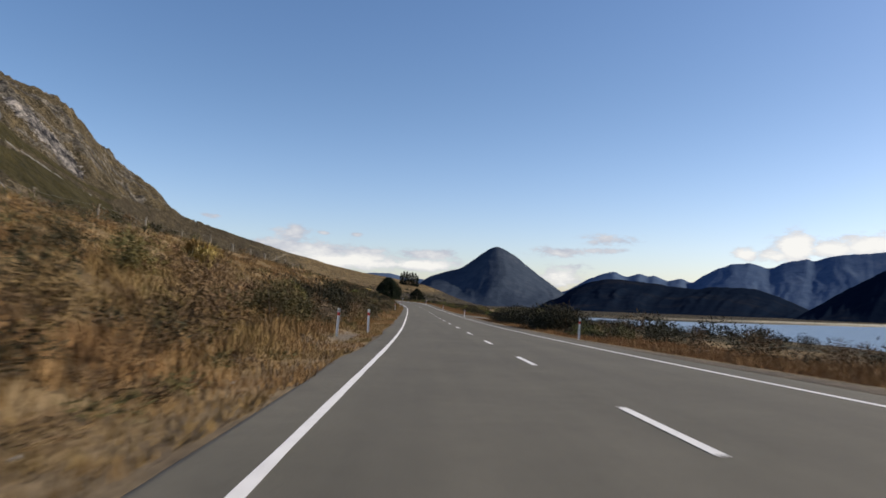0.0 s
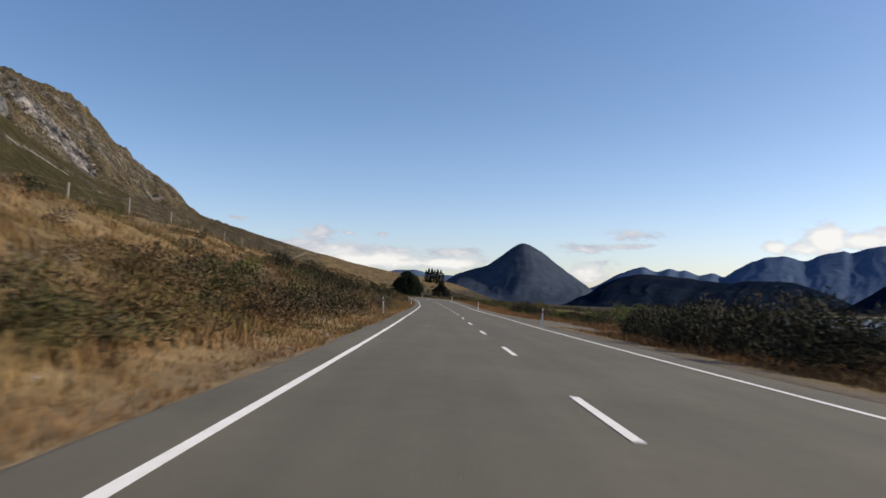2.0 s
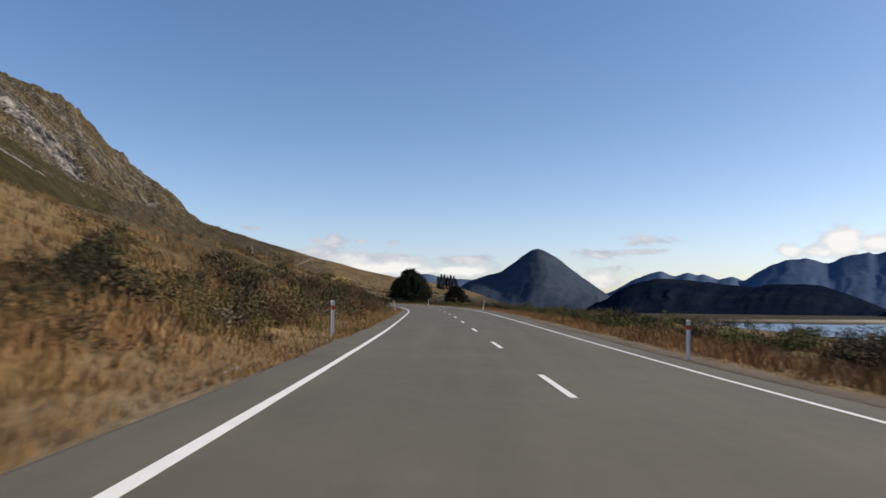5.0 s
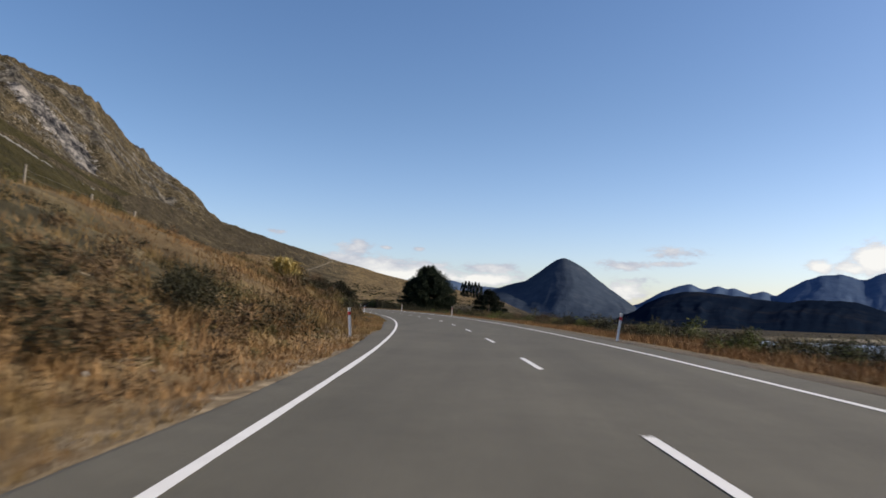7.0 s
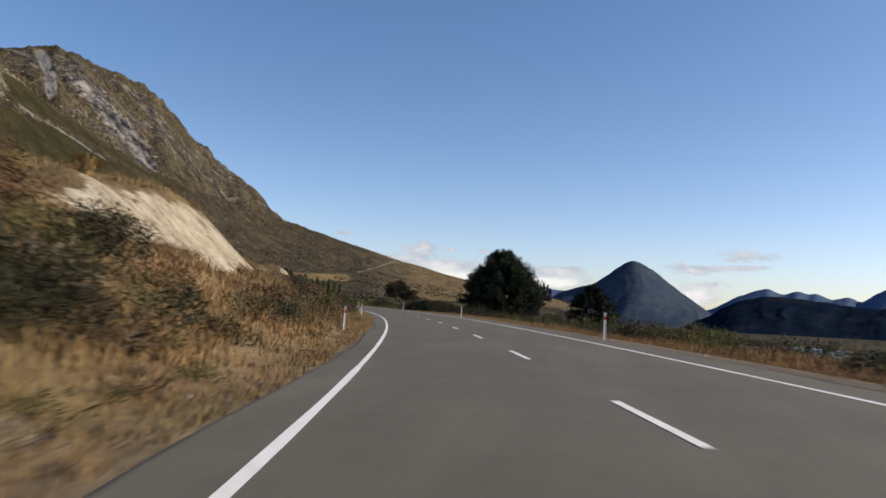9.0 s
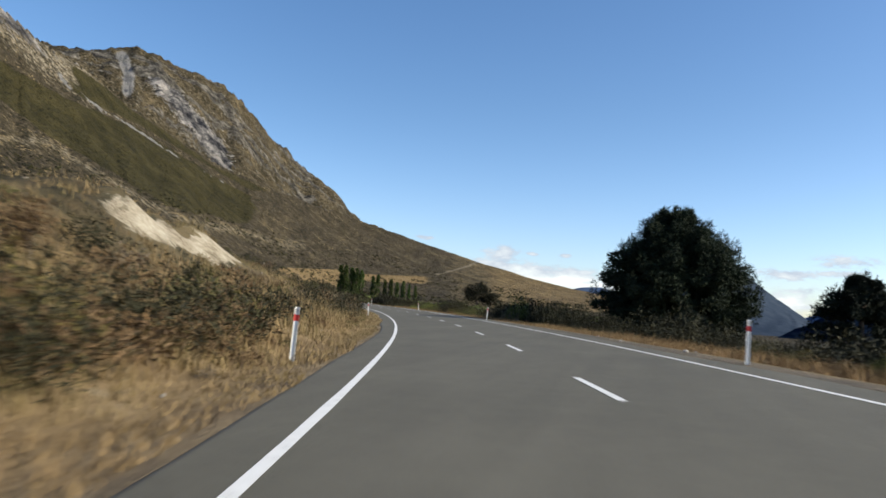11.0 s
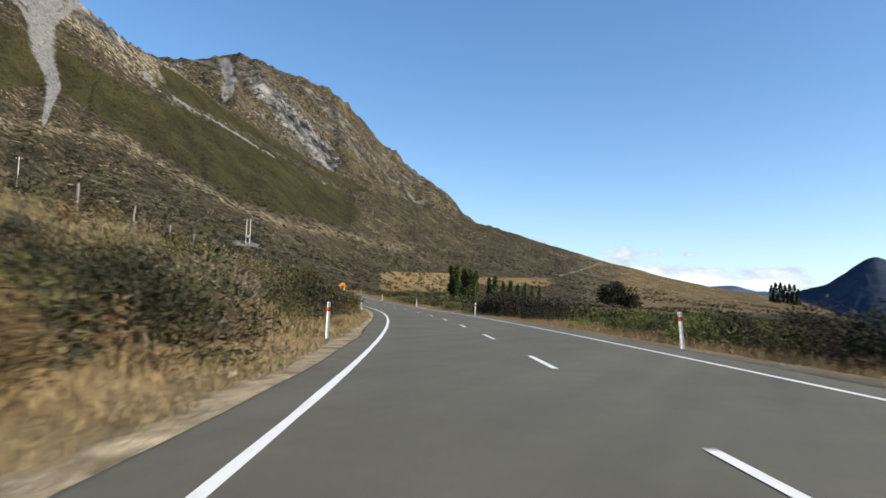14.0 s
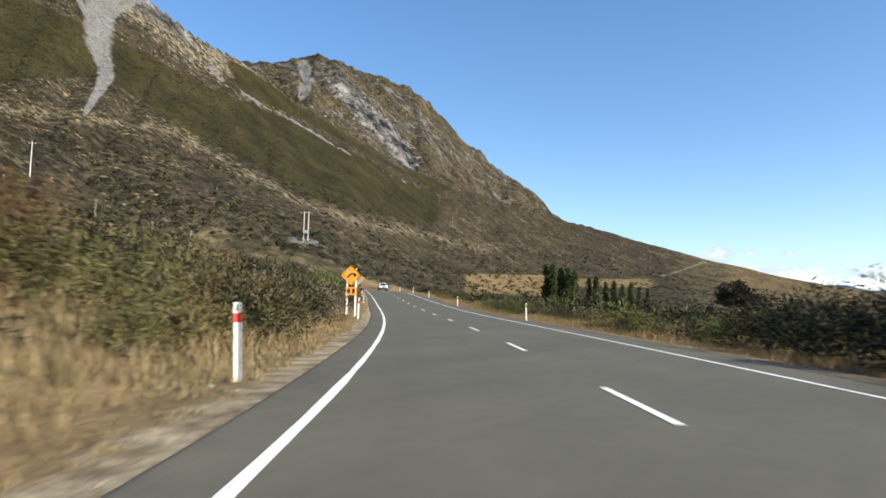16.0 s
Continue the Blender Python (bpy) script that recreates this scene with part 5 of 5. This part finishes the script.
def tree(label, category, x, y, z, tall, wide, clumps, per, leaf, material, seed, shape="broad", group=""):
    """Trunk with limbs, and a crown of many leaf clumps."""
    rng = np.random.default_rng(seed)
    cs, rs, limbs, tips, tip_r = [], [], [], [], []
    for i in range(clumps):
        a = rng.random() * 2 * math.pi
        if shape == "poplar":
            h = 0.08 + 0.9 * rng.random()
            q = wide * 0.5 * math.sqrt(rng.random()) * math.sin(math.pi * min(1, 0.18 + 0.8 * h)) ** 0.7
            r = wide * (0.14 + 0.1 * rng.random())
        elif shape == "conifer":
            h = 0.06 + 0.92 * rng.random() ** (1.15 if clumps > 100 else 0.9)
            prof = float(np.interp(h, [0.08, 0.25, 0.42, 0.58, 0.74, 0.83, 0.92, 1.0], [0.8, 1.0, 0.98, 0.84, 0.6, 0.42, 0.25, 0.08]))
            q = wide * 0.5 * prof * (0.42 + 0.58 * rng.random() ** 0.5)
            r = wide * ((0.04 + 0.04 * rng.random()) if clumps > 100 else (0.055 + 0.045 * rng.random()))
        else:
            h = 0.2 + 0.75 * rng.random()
            prof = math.sqrt(max(0.05, 1 - ((h - 0.45) / 0.55) ** 2))
            q = wide * 0.5 * prof * rng.random() ** 0.45
            r = wide * (0.08 + 0.07 * rng.random())
        if shape == "conifer" and clumps > 100 and i % 4:  # a branch: flat sprays growing thinner, its tip turned up
            reach = wide * 0.5 * prof * (0.78 + 0.34 * rng.random())
            for e in (0.45, 0.62, 0.78, 0.9):
                w = rng.normal() * 0.05 * wide * (1 - e)
                cs.append((reach * e * math.cos(a) - w * math.sin(a), reach * e * math.sin(a) + w * math.cos(a), h * tall + 0.1 * reach * (e - 0.45)))
                rs.append(wide * (0.075 - 0.045 * e) * (0.8 + 0.5 * rng.random()))
            tips.append((reach * math.cos(a), reach * math.sin(a), h * tall + 0.1 * reach))
            tip_r.append(wide * (0.02 + 0.018 * rng.random()))
            continue
        if shape == "conifer" and clumps > 100 and i % 8 == 0:  # leading shoots
            k = rng.uniform(0.9, 1.0)
            tips.append((q * k * math.cos(a), q * k * math.sin(a), min(1.02, h * rng.uniform(1.02, 1.1)) * tall))
            tip_r.append(r * 0.5)
            continue
        c = (q * math.cos(a), q * math.sin(a), h * tall)
        cs.append(c)
        rs.append(r)
        if i % (8 if clumps < 100 else 12) == 0:
            b = max(0.06, h - 0.22 * rng.random() - 0.1) * tall
            limb = bmesh.new()
            limbs.append(limb)
            tube(limb, [(0, 0, b), (c[0] * 0.5, c[1] * 0.5, (b + c[2]) / 2 + 0.1), c], [0.02 * tall * (1 - h * 0.7), 0.011 * tall * (1 - h * 0.6), 0.02], 5)
    v, f = leaf_cloud(rng, np.array(cs), rs, per, leaf, long=1.9, squash=(0.5 if clumps > 100 else 1.3) if shape == "conifer" else 1.3 if shape == "poplar" else 0.85)
    if tips:
        tv, tf = leaf_cloud(rng, np.array(tips), tip_r, per * 1.8, leaf * 0.8, long=3.2, squash=2.2, width=0.3)
        v, f = np.r_[v, tv], np.r_[f, tf + len(v)]
    ob = thing(shape + "_tree" if shape != "broad" else "tree", label, category, group)
    trunk = bmesh.new()
    k = 0.028 * tall
    tube(trunk, [(0, 0, -0.5), (0.02 * tall, 0, tall * 0.12), (0, 0.01 * tall, tall * 0.45), (0, 0, tall * 0.93)], [k * 1.35, k, k * 0.65, 0.03], 9)
    part("trunk", trunk, BARK, ob)
    for limb in limbs:
        part("limb", limb, BARK, ob)
    part("crown", mesh_np("crown", v, f), material, ob)
    ob.matrix_basis = pose(x, y, z, 0, 0, seed * 37 % 360)
    return ob


def on_ground(x, y):
    return x, y, float(terrain(np.array([x]), np.array([y]))[0])


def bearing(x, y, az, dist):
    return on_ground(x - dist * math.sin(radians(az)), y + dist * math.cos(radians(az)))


_bx, _by, _bz = on_ground(-18.9, 382.2)
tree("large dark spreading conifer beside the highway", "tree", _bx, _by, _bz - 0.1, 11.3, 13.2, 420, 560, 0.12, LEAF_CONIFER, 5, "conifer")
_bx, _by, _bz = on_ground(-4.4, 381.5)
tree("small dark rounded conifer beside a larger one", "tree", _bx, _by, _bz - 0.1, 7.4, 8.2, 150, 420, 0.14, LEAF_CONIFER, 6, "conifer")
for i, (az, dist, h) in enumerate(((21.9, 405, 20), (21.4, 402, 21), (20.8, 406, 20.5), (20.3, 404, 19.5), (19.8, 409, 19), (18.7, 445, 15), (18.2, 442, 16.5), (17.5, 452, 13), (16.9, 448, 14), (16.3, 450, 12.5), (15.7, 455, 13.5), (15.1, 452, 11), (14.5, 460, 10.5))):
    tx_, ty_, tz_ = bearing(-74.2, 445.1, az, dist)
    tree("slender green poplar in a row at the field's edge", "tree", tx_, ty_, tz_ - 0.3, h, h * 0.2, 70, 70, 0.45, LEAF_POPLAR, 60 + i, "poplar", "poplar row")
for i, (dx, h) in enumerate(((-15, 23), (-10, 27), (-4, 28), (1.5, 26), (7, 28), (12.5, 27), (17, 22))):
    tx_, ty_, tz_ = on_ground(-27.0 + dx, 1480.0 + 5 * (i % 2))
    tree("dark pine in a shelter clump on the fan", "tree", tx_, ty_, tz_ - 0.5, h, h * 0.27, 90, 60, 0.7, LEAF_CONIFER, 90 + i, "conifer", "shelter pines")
for i, (x, y, h, w) in enumerate(((-147.8, 932.3, 18, 22), (-136, 935, 10, 14))):
    tx_, ty_, tz_ = on_ground(x, y)
    tree("dark rounded tree standing among scrub", "tree", tx_, ty_, tz_ - 0.3, h, w, 70, 12, 0.6, LEAF_DARK, 120 + i)


def far_bushes():
    """Bushes over the flat beyond the bend, and on the lower slopes."""
    rng = np.random.default_rng(77)
    heaps = {"green": Stuff(), "dark": Stuff(), "olive": Stuff()}
    keys = [k for k in SHRUBS if k[0] in ("round", "low")]
    light = {}
    for k in keys:
        v, f, _ = SHRUBS[k]
        for share, grow in ((0.11, 2.9), (0.04, 4.8)):
            t = v.reshape(-1, 3, 3)[rng.random(len(f)) < share]
            c = t.mean(1, keepdims=True)
            light[k, share] = ((c + (t - c) * grow).reshape(-1, 3), np.arange(len(t) * 3).reshape(-1, 3))
    n = 15000
    r, az = 60 + 840 * rng.random(n) ** 0.75, rng.uniform(-8, 62, n)
    x, y = -74 - r * np.sin(np.radians(az)), 445 + r * np.cos(np.radians(az))
    dens = fbm(x / 45.0, y / 45.0, 3) + 0.5 * (fbm(x / 14.0, y / 14.0, 2) - 0.5)
    wet = (az < 22) & (r > 120) & (r < 400)
    keep = dens > np.where(wet, 0.43, 0.46)
    r, az, x, y, wet = r[keep], az[keep], x[keep], y[keep], wet[keep]
    s, d = road_sd(x, y)
    z = terrain(x, y, s, d)
    for i in range(len(x)):
        if (-9 < d[i] < 24 and s[i] < 700) or z[i] > 75:
            continue
        q = rng.random()
        kind = "green" if wet[i] and q < 0.42 else "dark" if q < 0.7 else "olive"
        size = rng.uniform(0.9, 2.4) * (1.25 if wet[i] else 0.85)
        heaps[kind].add(*light[keys[int(rng.integers(len(keys)))], 0.11 if r[i] < 260 else 0.04], x[i], y[i], z[i] - 0.1, size, rng.random() * 6.28)
    for k, h in heaps.items():
        h.done("bushes", {"green": "fresh green willow bushes over the flat", "dark": "dark bushes dotted over the lower slope", "olive": "olive bushes dotted over the lower slope"}[k], "bushes", KINDS[k][0])


far_bushes()

# ---------------- roadside things ----------------


def marker_post(s, d, lean=0.0, turn=0.0):
    """White plastic edge marker: curved post, red band, white cap, reflector."""
    x, y, z = height(s, d)
    ob = thing("marker_post", "white plastic edge marker post with a red band", "marker post", "edge marker posts")

    def shell(w, z0, z1, grow):
        bm = bmesh.new()
        n, rings = 7, []
        for zz in (z0, z1):
            ring = []
            for k in range(n):
                t = (k / (n - 1) - 0.5)
                ring.append((t * w, 0.028 * (1 - 4 * t * t) + grow, zz))
            for k in range(n - 1, -1, -1):
                t = (k / (n - 1) - 0.5)
                ring.append((t * w, 0.028 * (1 - 4 * t * t) - 0.014 - grow, zz))
            rings.append([bm.verts.new(p) for p in ring])
        m = len(rings[0])
        for k in range(m):
            bm.faces.new((rings[0][k], rings[0][(k + 1) % m], rings[1][(k + 1) % m], rings[1][k]))
        bm.faces.new(rings[0][::-1])
        bm.faces.new(rings[1])
        return bm

    part("post", shell(0.09, -0.3, 0.74, 0.0), WHITE_PLASTIC, ob)
    part("band", shell(0.093, 0.74, 0.86, 0.001), RED_PLASTIC, ob, "red reflective band")
    part("cap", shell(0.092, 0.86, 1.0, 0.0005), WHITE_PLASTIC, ob)
    rf = bmesh.new()
    box(rf, 0.05, 0.008, 0.08, 0, -0.004, 0.93, 0.003)
    part("reflector", rf, STEEL, ob, "small grey reflector")
    heading = math.degrees(float(np.interp(s, RS, RPSI)))
    ob.matrix_basis = pose(x, y, z, lean * 0.3, lean, heading + turn)


for s, d, lean in ((27, 5.5, 3), (32, 4.7, 0.5), (108.7, 5.15, -2), (167, 4.6, 0), (228, 4.75, -5), (289, 5.0, 1), (330, 4.9, 2), (376, 4.85, -1), (423.8, 4.85, 0.5), (467.9, 4.73, -3), (493, 4.55, 1), (530, 4.6, 0), (565, 4.6, 0),
                   (36, -5.3, 2), (102, -4.35, 2), (165, -4.8, 1), (229, -4.9, 8), (287, -4.8, 0), (333, -4.9, 1), (379, -5.1, 4), (423, -5.0, -5), (467.8, -5.1, 1), (502, -5.0, -2), (534, -4.8, 1), (565, -4.8, 0), (590, -4.8, 2), (615, -4.8, 0)):
    marker_post(s, d, lean)


def fence(s0, s1, d, label):
    """Timber posts with four wires."""
    ob = thing("fence", label, "fence")
    tops = []
    s = s0
    k = 0
    while s <= s1:
        dd = d + 0.8 * math.sin(s / 23.0)
        x, y, z = height(s, dd)
        bm = bmesh.new()
        r = random.uniform(0.055, 0.08)
        hgt = random.uniform(1.1, 1.3)
        tube(bm, [(x, y, z - 0.4), (x + random.uniform(-0.02, 0.02), y, z + hgt * 0.6), (x + random.uniform(-0.05, 0.05), y + random.uniform(-0.05, 0.05), z + hgt)], [r, r, r * 0.92], 7)
        part("post", bm, TIMBER, ob)
        tops.append((x, y, z))
        s += 8.5
        k += 1
    for hgt in (0.35, 0.7, 1.02):
        bm = bmesh.new()
        tube(bm, [(x, y, z + hgt) for x, y, z in tops], [0.003] * len(tops), 3)
        part("wire", bm, WIRE, ob)


fence(8, 152, 23.5, "grey timber post-and-wire fence along the bank top")
fence(240, 268, 23.0, "grey timber post-and-wire fence above the bend")
fence(436, 520, 17.0, "grey timber post-and-wire fence on the terrace")


def power_pole(x, y, tall, double):
    z = on_ground(x, y)[2]
    ob = thing("power_pole", "twin-pole timber power structure on the slope" if double else "single grey timber power pole on the slope", "power pole")
    for dx in ((-0.75, 0.75) if double else (0,)):
        bm = bmesh.new()
        tube(bm, [(dx, 0, -1), (dx, 0, tall * 0.5), (dx, 0, tall)], [0.2, 0.17, 0.13], 9)
        part("pole", bm, CONCRETE, ob)
    arm = bmesh.new()
    box(arm, 4.0 if double else 2.2, 0.16, 0.2, 0, 0.16, tall - 0.6, 0.02)
    part("crossarm", arm, TIMBER, ob)
    for dx in ((-1.8, 0, 1.8) if double else (-0.9, 0.9)):
        bm = bmesh.new()
        tube(bm, [(dx, 0.16, tall - 0.5), (dx, 0.16, tall - 0.35), (dx, 0.16, tall - 0.2)], [0.06, 0.09, 0.04], 8)
        part("insulator", bm, CONCRETE, ob)
    if double:
        bm = bmesh.new()
        box(bm, 1.9, 1.1, 1.0, 0, -0.7, tall * 0.28, 0.05)
        part("transformer", bm, STEEL, ob, "grey transformer tank")
    ob.matrix_basis = pose(x, y, z, 0, 0, 35)
    return x, y, z + tall - 0.3


_p1 = power_pole(-243, 646, 10.0, True)
_p2 = power_pole(-282, 571.5, 11.0, False)


def cable(a, b, sag):
    bm = bmesh.new()
    pts = [tuple(np.array(a) * (1 - t) + np.array(b) * t - np.array([0, 0, sag * 4 * t * (1 - t)])) for t in np.linspace(0, 1, 13)]
    tube(bm, pts, [0.014] * 13, 4)
    ob = thing("power_cable", "thin grey overhead power cable", "cable")
    part("wire", bm, WIRE, ob)


cable(_p1, _p2, 1.5)


def curve_sign(s, d):
    """Orange diamond with a bent arrow over a small plate, on two posts."""
    x, y, z = height(s, d)
    ob = thing("curve_warning_sign", "orange diamond curve warning sign with a speed plate, on white posts", "road sign")
    for dx in (-0.22, 0.22):
        bm = bmesh.new()
        tube(bm, [(dx, 0.04, -0.4), (dx, 0.04, 1.3), (dx, 0.04, 2.9)], [0.05, 0.05, 0.05], 9)
        part("post", bm, WHITE_PLASTIC, ob)
    face = bmesh.new()
    box(face, 0.76, 0.012, 0.76, 0, 0, 0, 0.05, pose(0, 0, 2.55) @ pose(0, 0, 0, 0, 45, 0))
    part("face", face, ORANGE, ob)
    edge = bmesh.new()
    for a in range(4):
        box(edge, 0.64, 0.004, 0.02, 0, -0.009, 0.335, 0.0, pose(0, 0, 2.55) @ pose(0, 0, 0, 0, 45 + 90 * a, 0))
    part("border", edge, BLACK, ob)
    arrow = bmesh.new()
    pts = [(-0.24 + 0.04 * math.sin(t * 2), -0.012, 2.38 + 0.02) for t in (0,)] + [(-0.22 + 0.40 * t, -0.012, 2.42 + 0.20 * math.sin(t * math.pi * 0.75)) for t in np.linspace(0, 1, 10)]
    for p, q in zip(pts, pts[1:]):
        p, q = Vector(p), Vector(q)
        a = (q - p).normalized()
        nrm = Vector((-a.z, 0, a.x)) * 0.045
        arrow.faces.new([arrow.verts.new(v) for v in (p - nrm, q - nrm, q + nrm, p + nrm)])
    tip = [(0.16, -0.012, 2.70), (0.3, -0.012, 2.49), (0.1, -0.012, 2.46)]
    arrow.faces.new([arrow.verts.new(v) for v in tip])
    part("arrow", arrow, BLACK, ob, "black bent arrow")
    plate = bmesh.new()
    box(plate, 0.6, 0.012, 0.42, 0, 0, 1.72, 0.03)
    part("plate", plate, ORANGE, ob)
    bars = bmesh.new()
    for dx in (-0.12, 0.12):
        box(bars, 0.14, 0.004, 0.24, dx, -0.009, 1.72, 0.0)
    part("bar", bars, BLACK, ob, "two black bars")
    heading = math.degrees(float(np.interp(s, RS, RPSI)))
    ob.matrix_basis = pose(x, y, z - 0.4, 0, 0, heading - 4)


curve_sign(498, 5.1)


def car(s, d):
    """A white sport-utility car on the road, facing the camera."""
    x, y = road_xy(np.array([s]), np.array([d]))
    z = float(road_z(s, d))
    ob = thing("car", "white car standing on the oncoming lane", "car")
    body = bmesh.new()
    box(body, 1.82, 4.5, 0.62, 0, 0, 0.68, 0.12)
    part("body", body, CAR_WHITE, ob)
    cab = bmesh.new()
    vs = box(cab, 1.66, 2.9, 0.66, 0, 0.25, 1.28, 0.0)
    for v in cab.verts:
        if v.co.z > 1.3:
            v.co.x *= 0.82
            v.co.y = 0.25 + (v.co.y - 0.25) * 0.72
    bmesh.ops.bevel(cab, geom=list(cab.edges), offset=0.06, segments=2, affect="EDGES")
    part("cabin", cab, CAR_WHITE, ob)
    for name, w, yy0, yy1 in (("windscreen", 0.66, -1.17, -0.86), ("rear_window", 0.62, 1.67, 1.36)):
        bm = bmesh.new()
        sgn = -1 if yy0 < 0 else 1
        bm.faces.new([bm.verts.new(p) for p in ((-w, yy0 + sgn * 0.03, 1.05), (w, yy0 + sgn * 0.03, 1.05), (w * 0.86, yy1 + sgn * 0.03, 1.54), (-w * 0.86, yy1 + sgn * 0.03, 1.54))])
        part(name, bm, GLASS_DARK, ob)
    for dx in (-0.84, 0.84):
        for dy in (-1.4, 1.35):
            bm = bmesh.new()
            bmesh.ops.create_cone(bm, cap_ends=True, segments=20, radius1=0.34, radius2=0.34, depth=0.22, matrix=pose(dx, dy, 0.34, 0, 90, 0))
            w = part("wheel", bm, RUBBER, ob)
            rim = bmesh.new()
            bmesh.ops.create_cone(rim, cap_ends=True, segments=16, radius1=0.21, radius2=0.19, depth=0.235, matrix=pose(dx, dy, 0.34, 0, 90, 0))
            part("rim", rim, STEEL, w)
    for dx in (-0.66, 0.66):
        bm = bmesh.new()
        box(bm, 0.36, 0.06, 0.16, dx, -2.24, 0.8, 0.03)
        part("headlight", bm, LAMP, ob)
    gr = bmesh.new()
    box(gr, 0.8, 0.04, 0.2, 0, -2.245, 0.74, 0.02)
    part("grille", gr, BLACK, ob)
    bp = bmesh.new()
    box(bp, 1.7, 0.12, 0.2, 0, -2.22, 0.5, 0.05)
    part("bumper", bp, RUBBER, ob)
    heading = math.degrees(float(np.interp(s, RS, RPSI)))
    ob.matrix_basis = pose(float(x[0]), float(y[0]), z, 0, 0, heading)


car(622, -1.75)


def stones():
    """Pale stones and clods lying on the verge and under the bank."""
    rng = np.random.default_rng(91)
    base = bmesh.new()
    bmesh.ops.create_icosphere(base, subdivisions=1, radius=1.0)
    co = np.array([v.co[:] for v in base.verts])
    fa = np.array([[v.index for v in f.verts] for f in base.faces])
    base.free()
    st = Stuff()
    for _ in range(420):
        left = rng.random() < 0.62
        s = rng.uniform(0, 540)
        d = 4.4 + 6.5 * rng.random() ** 1.6 if left else -(4.9 + 5 * rng.random() ** 1.6)
        x, y, z = height(s, d)
        c = co * (0.7 + 0.5 * rng.random((len(co), 1))) * np.array([1, 0.8, 0.6])
        st.add(c, fa, x, y, z, rng.uniform(0.025, 0.075) * (1.4 if rng.random() < 0.05 else 1), rng.random() * 6)
    st.done("stones", "pale stones scattered along the verge", "stones", STONE)


stones()
